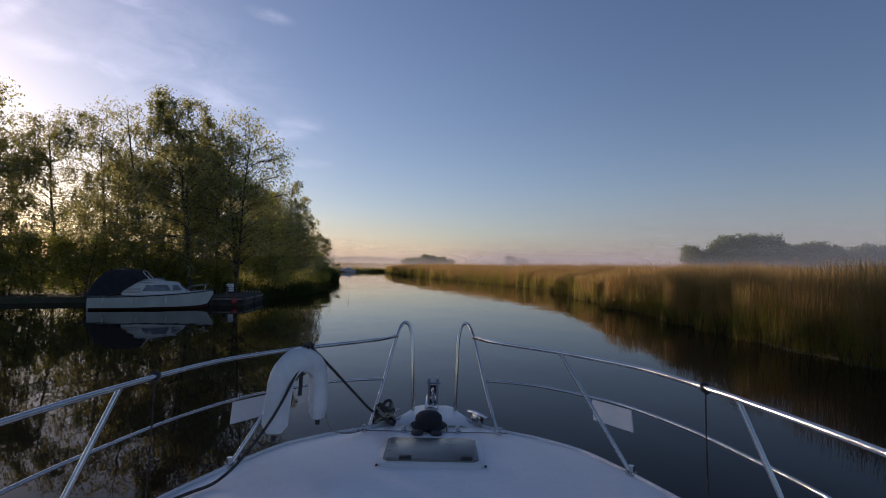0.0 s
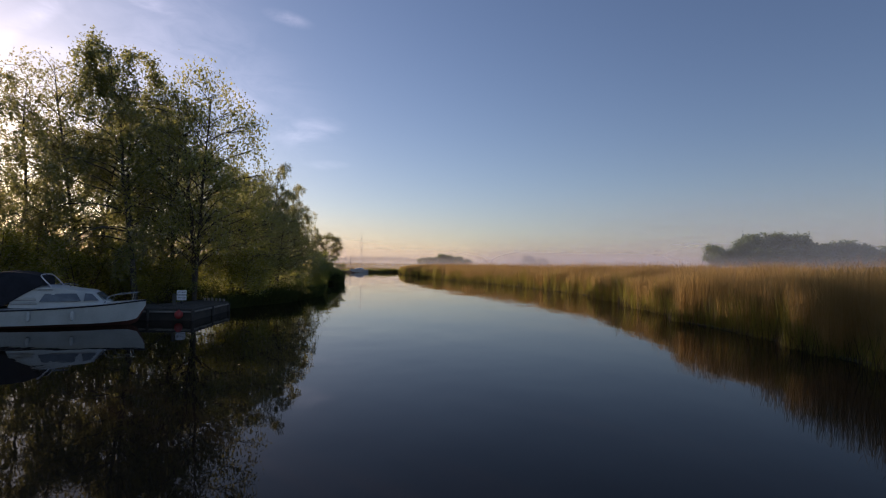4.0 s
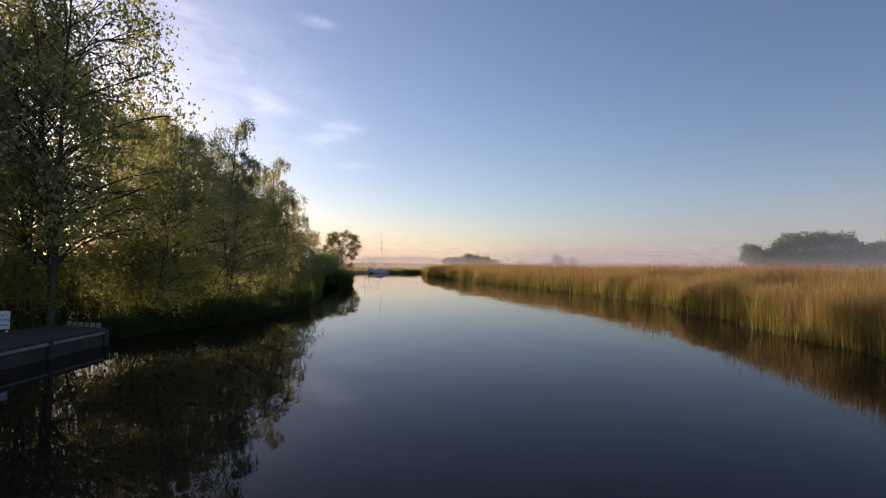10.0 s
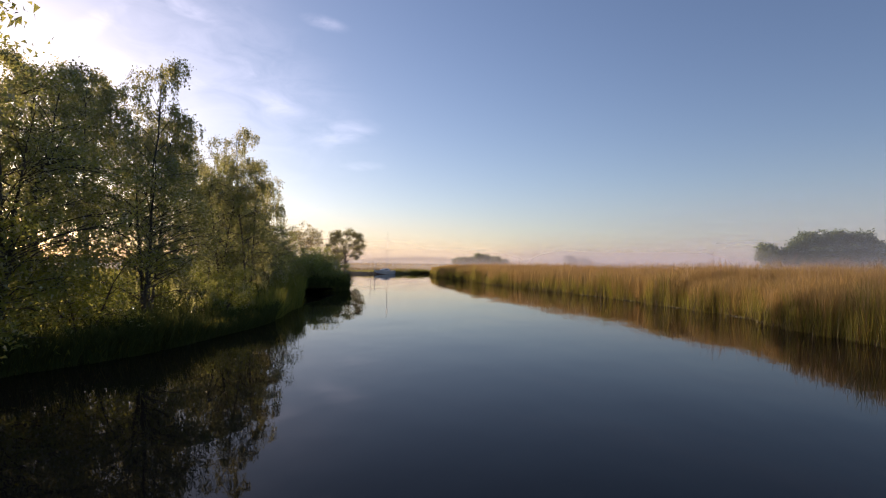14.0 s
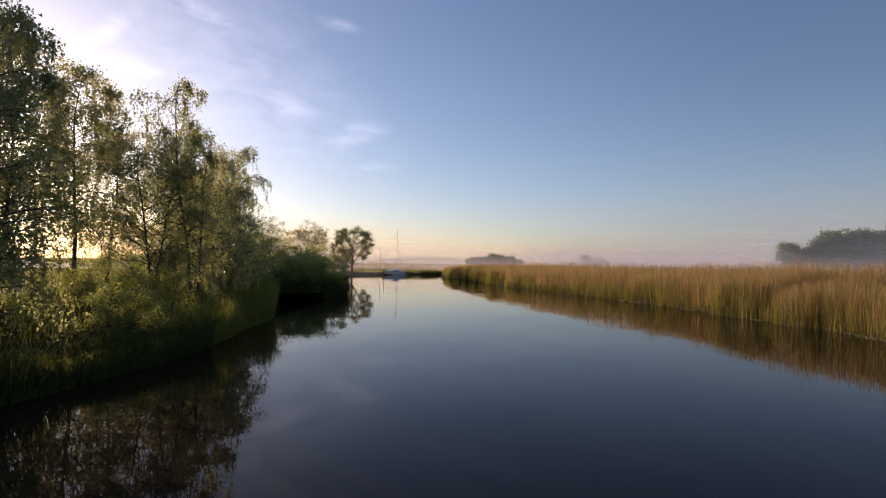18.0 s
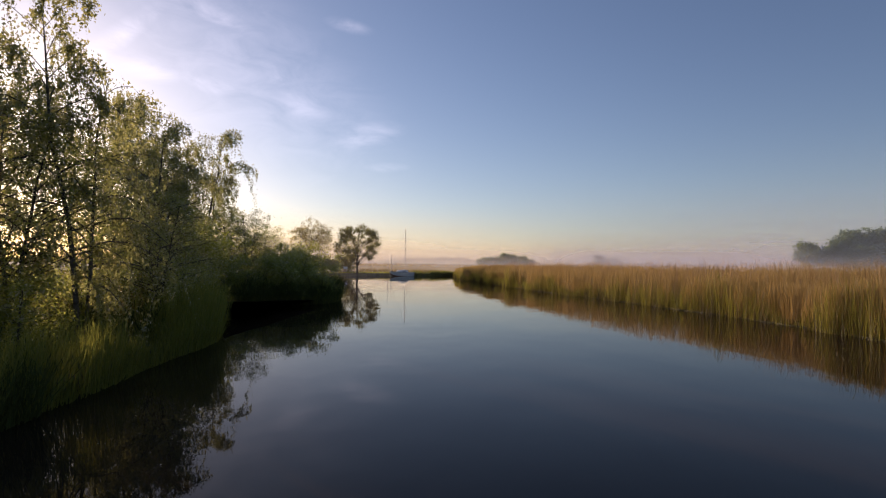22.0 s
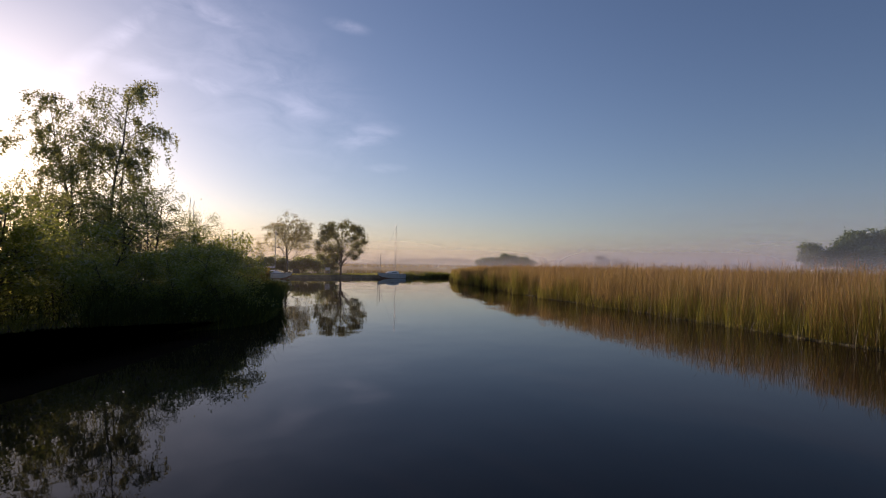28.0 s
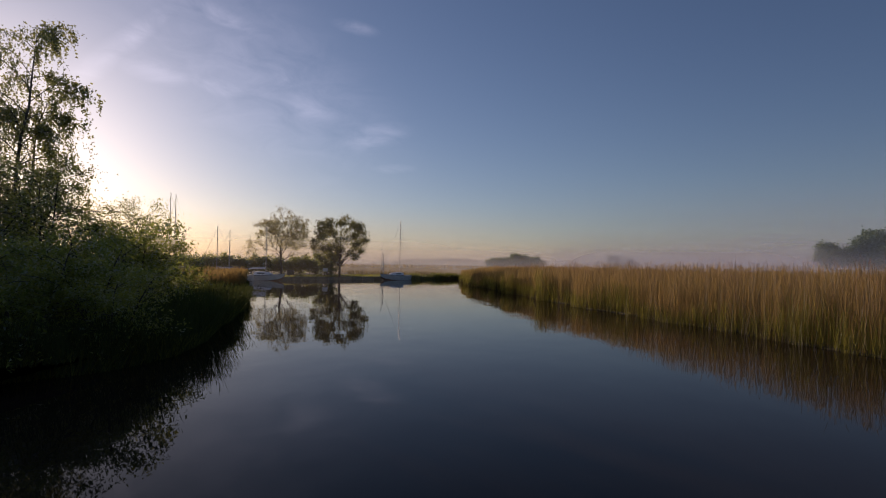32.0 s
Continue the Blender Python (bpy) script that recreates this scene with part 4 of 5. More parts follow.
# pulpit and side rails
for side in (-1, 1):
    hoop = [(CX + side * a, y, z) for a, y, z in ((0.165, 4.28, 1.25), (0.175, 4.30, 1.55), (0.185, 4.34, 1.80), (0.205, 4.36, 1.905), (0.235, 4.36, 1.943), (0.27, 4.32, 1.93), (0.30, 4.25, 1.86), (0.34, 4.18, 1.70), (0.40, 4.05, 1.45), (0.46, 3.94, 1.235))]
    part("hoop", tube(rounded(hoop, 5), 0.0132, 10), STEEL, cruiser, "steel pulpit hoop")
    top = [(CX + side * a, y, z) for a, y, z in ((0.30, 4.24, 1.85), (0.44, 3.93, 1.857), (0.80, 3.53, 1.86), (1.0, 3.27, 1.86), (1.17, 2.99, 1.86), (1.28, 2.62, 1.86), (1.345, 2.30, 1.86), (1.40, 1.95, 1.86), (1.44, 1.55, 1.86), (1.47, 1.0, 1.86), (1.50, 0.0, 1.86), (1.50, -1.0, 1.855))]
    part("top_rail", tube(rounded(top, 5), 0.0128, 10), STEEL, cruiser, "polished steel top rail")
    mid = [(CX + side * a, y, z) for a, y, z in ((0.372, 4.11, 1.54), (0.56, 4.06, 1.54), (0.80, 3.94, 1.54), (1.07, 3.66, 1.54), (1.24, 3.42, 1.54), (1.41, 2.98, 1.54), (1.50, 2.55, 1.54), (1.56, 2.15, 1.54), (1.58, 1.6, 1.54), (1.58, 0.0, 1.54), (1.58, -1.0, 1.54))]
    part("mid_rail", tube(rounded(mid, 5), 0.0098, 10), STEEL, cruiser, "polished steel mid rail")
    for foot, head in (((1.17, 3.16), (0.82, 3.50)), ((1.50, 2.05), (1.335, 2.34)), ((1.60, 0.6), (1.475, 0.9))):
        bar = part("stanchion", tube([(CX + side * foot[0], foot[1], 1.22), (CX + side * head[0], head[1], 1.86)], 0.0125, 10), STEEL, cruiser)
        part("foot_plate", lathe([(0.035, 1.222), (0.035, 1.232), (0.02, 1.172), (0.017, 1.27)], 12, (CX + side * foot[0], foot[1], 0)), STEEL, bar)
    plate = [Vector((CX + side * a, y, 1.53)) for a, y in ((1.075, 3.64), (1.245, 3.38))]
    drop = Vector((side * 0.0, -0.035, -0.125))
    push = Vector((side * 0.004, 0.003, 0))
    part("name_board", loft([[plate[0] - push, plate[1] - push, plate[1] + drop - push, plate[0] + drop - push], [plate[0] + push, plate[1] + push, plate[1] + drop + push, plate[0] + drop + push]], close=True), BOARD_WHITE, cruiser, "small plain white board under the rail", smooth=False)
    cleat = part("cleat", tube(rounded([(CX + side * 0.40, 3.95, 1.30), (CX + side * 0.33, 4.05, 1.305), (CX + side * 0.26, 4.15, 1.30)], 4), [0.008, 0.011, 0.014, 0.016, 0.017, 0.016, 0.014, 0.011, 0.008]), STEEL, cruiser, "steel mooring cleat")
    part("cleat_foot", block((0.05, 0.09, 0.07), (CX + side * 0.33, 4.05, 1.265), 0.01, Matrix.Rotation(side * 0.6, 4, "Z")), STEEL, cleat)

# ropes
coil = thing("mooring_rope", "coiled grey mooring rope on the cruiser's cleat", "rope", at=pose(0, 0, RIDE))
for k in range(5):
    a = 0.5 + 1.25 * k
    ring = [(CX - 0.36 + 0.075 * math.cos(t + a) * (1 - 0.06 * k), 4.0 + 0.065 * math.sin(t + a), 1.27 + 0.022 * k + 0.035 * math.sin(2 * t + k)) for t in (2 * math.pi * i / 14 for i in range(14))]
    part("loop", tube(ring, 0.0125, 7, closed=True), ROPE_PALE if k % 2 else ROPE, coil)
tail = thing("bow_line", "dark rope running from rail down along the deck edge", "rope", at=pose(0, 0, RIDE))
part("upper_length", tube(rounded([(-0.86, 3.49, 1.87), (-0.80, 3.56, 1.80), (-0.62, 3.80, 1.52), (-0.50, 3.98, 1.33), (-0.40, 4.02, 1.27)], 6), 0.0095), ROPE, tail)
part("lower_length", tube(rounded([(-0.86, 3.49, 1.87), (-0.865, 3.42, 1.82), (-0.94, 3.13, 1.56), (-1.06, 2.97, 1.36), (-1.17, 2.87, 1.25), (-1.27, 2.74, 1.235), (-1.37, 2.55, 1.235)], 6), 0.0085), ROPE, tail)
part("knot", tube(rounded([(-0.85, 3.505, 1.845), (-0.88, 3.49, 1.87), (-0.865, 3.465, 1.895), (-0.835, 3.50, 1.88)], 5, True), 0.012, 7, closed=True), ROPE, tail)
for side in (-1, 1):
    hung = thing("fender_line", "thin dark line tied to the side rail", "rope", at=pose(0, 0, RIDE))
    x, y = CX + side * 1.30, 2.55
    part("line", tube(rounded([(x, y, 1.85), (x + side * 0.01, y, 1.5), (x + side * 0.03, y, 1.2), (x + side * 0.06, y, 0.9)], 4), 0.004, 6), ROPE, hung)
    part("hitch", tube([(x + 0.02 * math.cos(t), y + 0.015 * math.sin(t), 1.86 + 0.02 * math.sin(t)) for t in (2 * math.pi * i / 12 for i in range(12))], 0.008, 6, closed=True), BLACK, hung)
small = thing("tail_line", "short white line curling onto the deck edge", "rope", at=pose(0, 0, RIDE))
part("line", tube(rounded([(-0.74, 3.50, 1.45), (-0.725, 3.52, 1.36), (-0.69, 3.58, 1.30), (-0.62, 3.70, 1.255), (-0.55, 3.78, 1.25), (-0.52, 3.82, 1.28), (-0.545, 3.83, 1.30), (-0.57, 3.80, 1.26)], 5), 0.0055, 6), ROPE_PALE, small)

# horseshoe lifebuoy hanging on the rail
buoy = thing("horseshoe_lifebuoy", "white vinyl horseshoe lifebuoy hanging on the rail", "lifebuoy", at=pose(0, 0, RIDE))
A0, A1, UP = Vector((-0.985, 3.25, 1.66)), Vector((-0.795, 3.60, 1.66)), Vector((0, 0, 1))
mid_b, wide_b = (A0 + A1) / 2, (A1 - A0) / 2
shoe = []
for k in range(23):
    u = k / 22
    if u < 0.25:
        p = mid_b - wide_b * (0.86 + 0.22 * (1 - u / 0.25)) + UP * (-0.27 + 0.26 * u / 0.25)
    elif u > 0.75:
        p = mid_b + wide_b * 0.86 + UP * (-0.27 + 0.26 * (1 - u) / 0.25)
    else:
        a = math.pi * (u - 0.25) / 0.5
        p = mid_b - wide_b * 0.86 * math.cos(a) + UP * (-0.01 + 0.145 * math.sin(a))
    shoe.append(p)
part("float", tube(shoe, [0.05] + [0.082] * 21 + [0.05], 12, flat=0.72), VINYL, buoy)
part("piping", tube([p + UP * 0.066 + Vector((-0.03, 0.02, 0)) for p in shoe[6:17]], 0.006, 6), BOARD_WHITE, buoy)
part("strap", tube(rounded([mid_b + UP * 0.20, mid_b + UP * 0.10 + Vector((0.02, -0.05, 0)), mid_b + UP * 0.02 + Vector((0.02, -0.06, 0)), mid_b + UP * -0.08 + Vector((0.01, -0.04, 0))], 4), 0.014, 6, flat=0.3), BLACK, buoy, "black webbing strap")
for k in (0, 22):
    part("tag", block((0.03, 0.012, 0.03), shoe[k] + UP * -0.03, 0.004), BLACK, buoy)


# ---- the moored white cabin cruiser ----
def small_hull(parent, stations, top_mat, bottom_mat, strake_mat):
    """Topsides, bottom, deck edge and rubbing strake from stations (x, half beam, sheer, chine half, chine z, keel z)."""
    sides = [[(x, -b, h), (x, -b * 0.995, h - 0.05), (x, -(b + c) / 2 - 0.02, (h + cz) / 2), (x, -c, cz)] for x, b, h, c, cz, k in stations]
    for flip in (-1, 1):
        part("topside", loft([[(x, -flip * y, z) for x, y, z in row] for row in sides], ends=False), top_mat, parent)
        part("strake", tube(rounded([(x, flip * (b + 0.008), h - 0.03) for x, b, h, c, cz, k in stations], 3), 0.028, 8), strake_mat, parent, "dark rubbing strake")
    part("bottom", loft([[(x, -c, cz), (x, -c * 0.5, (cz + k) / 2), (x, 0, k), (x, c * 0.5, (cz + k) / 2), (x, c, cz)] for x, b, h, c, cz, k in stations], ends=False), bottom_mat, parent, "red-brown antifouled bottom")
    x, b, h, c, cz, k = stations[0]
    part("transom", loft([[(x, -b, h), (x, -c, cz), (x, 0, k), (x, c, cz), (x, b, h)], [(x + 0.03, -b, h), (x + 0.03, -c, cz), (x + 0.03, 0, k), (x + 0.03, c, cz), (x + 0.03, b, h)]], close=True), top_mat, parent)
    part("deck", loft([[(x, b * u, h + 0.05 * (1 - u * u) * min(1, b)) for u in (-1, -0.6, 0, 0.6, 1)] for x, b, h, c, cz, k in stations], ends=False), top_mat, parent)


moored = thing("cabin_cruiser", "small white cabin cruiser with navy canopy moored at the quay", "boat", at=pose(-17.19, 26.36, 0.0, 0, 0, 22))
moored.scale = (0.93, 0.95, 1.0)
small_hull(moored, [(0, 0.98, 0.66, 0.88, 0.10, -0.2), (1, 1.03, 0.66, 0.93, 0.10, -0.22), (2, 1.05, 0.68, 0.94, 0.10, -0.22), (3, 1.02, 0.72, 0.88, 0.12, -0.2), (4, 0.90, 0.78, 0.72, 0.12, -0.16), (4.7, 0.70, 0.83, 0.48, 0.13, -0.10), (5.3, 0.40, 0.89, 0.20, 0.16, -0.02), (5.6, 0.22, 0.92, 0.08, 0.24, 0.10), (5.9, 0.02, 0.95, 0.01, 0.72, 0.66)], OLD_GELCOAT, ANTIFOUL, NAVY)
cab = [(2.35, 0.80, 0.72, 1.30), (2.6, 0.80, 0.72, 1.34), (3.6, 0.76, 0.62, 1.36), (4.12, 0.70, 0.55, 1.30), (4.62, 0.56, 0.45, 0.86)]
part("cabin", loft([[(x, -b, 0.70), (x, -b, 0.86), (x - 0.02, -t, z - 0.04), (x - 0.02, -t * 0.8, z), (x - 0.02, 0, z + 0.04), (x - 0.02, t * 0.8, z), (x - 0.02, t, z - 0.04), (x, b, 0.86), (x, b, 0.70)] for x, b, t, z in cab]), OLD_GELCOAT, moored, "white moulded cabin")
part("wheelhouse", loft([[(x, -b, 0.72), (x + d, -t, z - 0.05), (x + d, -t * 0.82, z), (x + d, 0, z + 0.04), (x + d, t * 0.82, z), (x + d, t, z - 0.05), (x, b, 0.72)] for x, d, b, t, z in ((1.50, 0.12, 0.86, 0.80, 1.22), (1.85, 0.05, 0.86, 0.80, 1.42), (2.9, 0.0, 0.82, 0.74, 1.47), (3.45, -0.08, 0.76, 0.64, 1.40))]), OLD_GELCOAT, moored, "raised white cabin roof")
for flip in (-1, 1):
    for face in ([(2.46, 0.825, 0.92), (3.80, 0.765, 0.94), (3.62, 0.665, 1.21), (2.62, 0.765, 1.20)], [(3.88, 0.745, 0.94), (4.36, 0.645, 0.96), (4.12, 0.580, 1.19), (3.90, 0.630, 1.21)]):
        face = [(x, flip * y, z) for x, y, z in face]
        win = part("window", loft([[(x, y + flip * 0.004, z) for x, y, z in face], [(x, y + flip * 0.016, z) for x, y, z in face]], close=True), WINDOW, moored, "curtained cabin window", smooth=False)
        part("window_trim", tube([(x, y + flip * 0.014, z) for x, y, z in face], 0.011, 6, closed=True), DULL_METAL, win)
    for k in range(4):
        part("louvre", block((0.82, 0.03, 0.035), (2.0 - 0.02 * k, flip * (0.872 - 0.008 * k), 0.86 + 0.065 * k), 0.008), OLD_GELCOAT if k % 2 else DULL_METAL, moored)
    part("coaming_line", block((1.05, 0.012, 0.022), (2.35, flip * 0.808, 1.345), 0.004), NAVY, moored)
    part("grab_rail", tube(rounded([(2.6, flip * 0.5, 1.46), (2.68, flip * 0.5, 1.52), (3.3, flip * 0.46, 1.50), (3.36, flip * 0.46, 1.44)], 4), 0.012, 7), STEEL, moored)
front = [(4.20, -0.44, 1.20), (4.20, 0.44, 1.20), (4.51, 0.40, 0.94), (4.51, -0.40, 0.94)]
part("front_window", loft([[(x + 0.03, y, z + 0.02) for x, y, z in front], [(x + 0.045, y, z + 0.03) for x, y, z in front]], close=True), WINDOW, moored, smooth=False)
part("windscreen_frame", tube(rounded([(2.82, -0.72, 1.44), (2.47, -0.70, 1.82), (2.42, 0, 1.88), (2.47, 0.70, 1.82), (2.82, 0.72, 1.44)], 6), 0.024, 8), GELCOAT, moored)
part("canopy", loft([[(x, -b, z0), (x, -b * 0.98, (z0 + z) / 2), (x, -b * 0.78, z - 0.06), (x, 0, z), (x, b * 0.78, z - 0.06), (x, b * 0.98, (z0 + z) / 2), (x, b, z0)] for x, b, z0, z in ((0.02, 0.92, 0.68, 1.00), (0.3, 0.95, 0.68, 1.50), (0.8, 0.96, 0.70, 1.92), (1.4, 0.92, 0.80, 2.02), (2.0, 0.86, 1.20, 1.98), (2.5, 0.76, 1.50, 1.86))]), NAVY, moored, "navy canvas canopy")
part("bow_rail", tube(rounded([(4.55, -0.62, 0.86), (4.75, -0.58, 1.12), (5.2, -0.40, 1.18), (5.6, -0.20, 1.22), (5.72, 0, 1.23), (5.6, 0.20, 1.22), (5.2, 0.40, 1.18), (4.75, 0.58, 1.12), (4.55, 0.62, 0.86)], 5), 0.013, 8), STEEL, moored, "thin steel bow rail")
for flip in (-1, 1):
    part("rail_post", tube([(5.45, flip * 0.26, 0.92), (5.5, flip * 0.25, 1.21)], 0.011, 8), STEEL, moored)
    for x in (0.7, 2.2, 3.6):
        part("fender", lathe([(0.01, 0.26), (0.06, 0.29), (0.072, 0.36), (0.072, 0.52), (0.05, 0.58), (0.015, 0.60)], 12, (x, flip * 1.06, 0)), OLD_GELCOAT, moored)
    part("marking", loft([[(4.55, flip * 0.655, 0.70), (5.05, flip * 0.43, 0.74), (5.05, flip * 0.425, 0.69), (4.55, flip * 0.65, 0.65)], [(4.55, flip * 0.667, 0.70), (5.05, flip * 0.442, 0.74), (5.05, flip * 0.437, 0.69), (4.55, flip * 0.662, 0.65)]], close=True), INK, moored, "plain dark bar of small lettering", smooth=False)
part("outboard", block((0.28, 0.30, 0.42), (-0.2, 0.0, 0.62), 0.06), BLACK, moored, "black outboard motor")
part("outboard_leg", block((0.12, 0.10, 0.7), (-0.16, 0.0, 0.2), 0.02), DULL_METAL, moored)
line = thing("mooring_line", "slack mooring line from cruiser bow to the quay", "rope")
part("line", tube(rounded([(-12.05, 28.45, 0.93), (-11.95, 28.9, 0.72), (-11.9, 29.5, 0.60), (-12.0, 30.2, 0.58)], 5), 0.012, 6), ROPE, line)

# ---- timber quay where it lies ----
quay = thing("timber_quay", "low weathered timber quay with pale edging boards", "quay")
QUAY = [(-16.2, 29.16), (-11.05, 29.95), (-11.45, 34.3), (-13.1, 34.9), (-13.6, 31.9), (-16.4, 31.55)]
part("fill", loft([[(x, y, z) for x, y in QUAY] for z in (-0.5, 0.43)], close=True), DARK_TIMBER, quay, "dark wet timber face", smooth=False)


def boards(a, b, c, d, step, z, thick, parent, mat, name="plank"):
    """Planks laid across a strip between the edges a-b and d-c."""
    a, b, c, d = (Vector(p) for p in (a, b, c, d))
    n = max(1, int((b - a).length / step))
    r = random.Random(n)
    for k in range(n):
        u0, u1 = k / n, (k + 0.93) / n
        lift = z + r.uniform(-0.006, 0.006)
        ring = [a.lerp(b, u0), a.lerp(b, u1), d.lerp(c, u1), d.lerp(c, u0)]
        part(name, loft([[(p.x, p.y, lift) for p in ring], [(p.x, p.y, lift + thick) for p in ring]], close=True), mat, parent, smooth=False)


boards((-16.2, 29.14), (-11.03, 29.93), (-13.6, 31.9), (-16.4, 31.55), 0.22, 0.435, 0.045, quay, TIMBER)
boards((-11.03, 29.93), (-11.43, 34.3), (-13.1, 34.9), (-13.62, 31.95), 0.22, 0.437, 0.045, quay, TIMBER)
for a, b in (((-16.2, 29.12), (-11.02, 29.91)), ((-11.02, 29.93), (-11.42, 34.3))):
    a, b = Vector((*a, 0.36)), Vector((*b, 0.36))
    m = Matrix.Rotation(math.atan2((b - a).y, (b - a).x), 4, "Z")
    part("edging_board", block(((b - a).length, 0.045, 0.075), (a + b) / 2, 0.01, m), PALE_TIMBER, quay, "pale worn edging board")
    n = int((b - a).length / 1.6)
    for k in range(n + 1):
        p = a.lerp(b, k / n)
        part("post", lathe([(0.06, -0.8), (0.06, 0.40), (0.05, 0.42), (0.004, 0.425)], 10, (p.x + 0.02, p.y - 0.03, 0)), DARK_TIMBER, quay)
for k in range(6):
    peg = thing("edge_block", "small pale block standing on the quay edge", "block", "row of blocks on the quay")
    part("block", block((0.09, 0.10, 0.13), (-12.75 + 0.21 * k, 34.55 - 0.04 * k, 0.545), 0.012), PALE_TIMBER, peg)
post = thing("mooring_post", "short round timber mooring post on the quay", "post")
part("post", lathe([(0.075, 0.47), (0.075, 0.98), (0.06, 1.01), (0.004, 1.02)], 12, (-12.45, 31.1, 0)), TIMBER, post)
float_ = thing("mooring_buoy", "faded red round buoy hanging on the quay corner", "buoy")
part("ball", lathe([(0.02, 0.08), (0.09, 0.10), (0.15, 0.17), (0.165, 0.25), (0.15, 0.33), (0.09, 0.40), (0.03, 0.43), (0.02, 0.46)], 18, (-11.5, 29.72, 0)), RED, float_)
part("cord", tube([(-11.5, 29.72, 0.45), (-11.5, 29.82, 0.50)], 0.012, 6), ROPE, float_)
sign = thing("mooring_sign", "white private mooring sign on a dark post", "sign", at=pose(-12.75, 32.3, 0.45, 0, 0, 22))
sign.scale = (0.88, 0.88, 0.92)
part("post", block((0.07, 0.06, 0.72), (0, 0.035, 0.36), 0.008), DARK_TIMBER, sign)
board = part("board", block((0.46, 0.022, 0.50), (0, -0.008, 0.46), 0.006), BOARD_WHITE, sign, "white sign board")
for text, z, size in (("PRIVATE", 0.60, 0.105), ("MOORING", 0.47, 0.10)):
    writing("lettering", text, size, INK, sign, pose(0, -0.0205, z, 90, 0, 0))
for k in range(6):
    part("small_writing", block((0.05, 0.002, 0.028), (-0.16 + 0.064 * k, -0.0205, 0.33), 0), INK, sign, "small lettering that cannot be read", smooth=False)

# ---- the far quay, its lawn and boats ----
heading = thing("quay_heading", "dark timber quay heading along the far mooring", "quay", kind="structure")
edge = [tuple(p) for p in dense([(-60, 129.8), (-52, 130), (-43.5, 131.5), (-38, 134.6), (-26.5, 147.8), (-22, 153)], 1.0)]
part("capping", tube([(x + 0.05, y - 0.05, 0.42) for x, y in edge], 0.09, 6), HEADING_TIMBER, heading, "timber capping beam")
part("facing", loft([[(x + 0.08, y - 0.08, -0.4), (x + 0.08, y - 0.08, 0.40)] for x, y in edge], ends=False), HEADING_TIMBER, heading)
for x, y in edge[::2]:
    part("post", lathe([(0.08, -0.6), (0.08, 0.50), (0.004, 0.53)], 8, (x + 0.16, y - 0.16, 0)), HEADING_TIMBER, heading)
inland = [(x - 9.0, y + 8.0) for x, y in edge]
tagged(new("lawn", raw_mesh("lawn", [(x, y, 0.50) for x, y in edge] + [(x, y, 0.52) for x, y in inland], [(k, k + 1, len(edge) + k + 1, len(edge) + k) for k in range(len(edge) - 1)], TURF)), "short green turf behind the far quay", "lawn", kind="structure")

YACHT_STATIONS = [(0, 0.75, 0.78, 0.55, 0.05, -0.25), (1.5, 1.05, 0.76, 0.85, 0.02, -0.3), (3.2, 1.15, 0.78, 0.95, 0.02, -0.3), (4.8, 0.95, 0.84, 0.72, 0.08, -0.2), (6.2, 0.5, 0.93, 0.3, 0.25, 0.0), (7.0, 0.15, 1.0, 0.07, 0.5, 0.3), (7.3, 0.02, 1.03, 0.01, 0.85, 0.8)]


def yacht(x, y, turn, mast, label, cover=SAIL_BLUE, forward=3.9, boom=True):
    """A small sailing yacht with mast, stays, cabin and covered boom; x, y is the foot of its mast."""
    base = Matrix.Translation((x, y, 0)) @ Matrix.Rotation(radians(turn), 4, "Z") @ Matrix.Translation((-forward * 0.78, 0, 0))
    ob = thing("sailing_yacht", label, "yacht", "yachts at the far moorings", at=base)
    ob.scale = (0.78, 0.85, 1.0)
    small_hull(ob, YACHT_STATIONS, OLD_GELCOAT, ANTIFOUL, NAVY)
    part("cabin", loft([[(a, -b, 0.78), (a + d, -b * 0.85, z), (a + d, 0, z + 0.06), (a + d, b * 0.85, z), (a, b, 0.78)] for a, d, b, z in ((2.0, 0.1, 0.72, 1.18), (3.2, 0, 0.74, 1.22), (4.6, -0.1, 0.62, 1.12), (5.2, -0.2, 0.45, 0.95))]), GELCOAT, ob)
    for flip in (-1, 1):
        part("window", block((1.3, 0.02, 0.16), (3.3, flip * 0.70, 1.02), 0.005), WINDOW, ob)
        part("shroud", tube([(forward - 0.15, flip * 1.05, 0.85), (forward, 0, mast * 0.93)], 0.012, 5), DULL_METAL, ob)
    part("mast", tube([(forward, 0, 0.9), (forward, 0, mast)], [0.07, 0.05], 8), DULL_METAL, ob, "bare alloy mast")
    part("forestay", tube([(7.2, 0, 1.05), (forward + 0.03, 0, mast * 0.95)], 0.022, 5), DULL_METAL, ob)
    part("backstay", tube([(0.1, 0, 0.85), (forward - 0.02, 0, mast - 0.05)], 0.012, 5), DULL_METAL, ob)
    part("spreader", tube([(forward, -0.5, mast * 0.55), (forward, 0.5, mast * 0.55)], 0.018, 5), DULL_METAL, ob)
    if boom:
        part("boom_cover", tube(rounded([(forward - 0.05, 0, 1.75), (forward - 1.5, 0, 1.72), (0.7, 0, 1.62)], 4), [0.13, 0.14, 0.14, 0.13, 0.13, 0.12, 0.11, 0.10, 0.07], 8), cover, ob, "sail cover on the boom")
    return ob


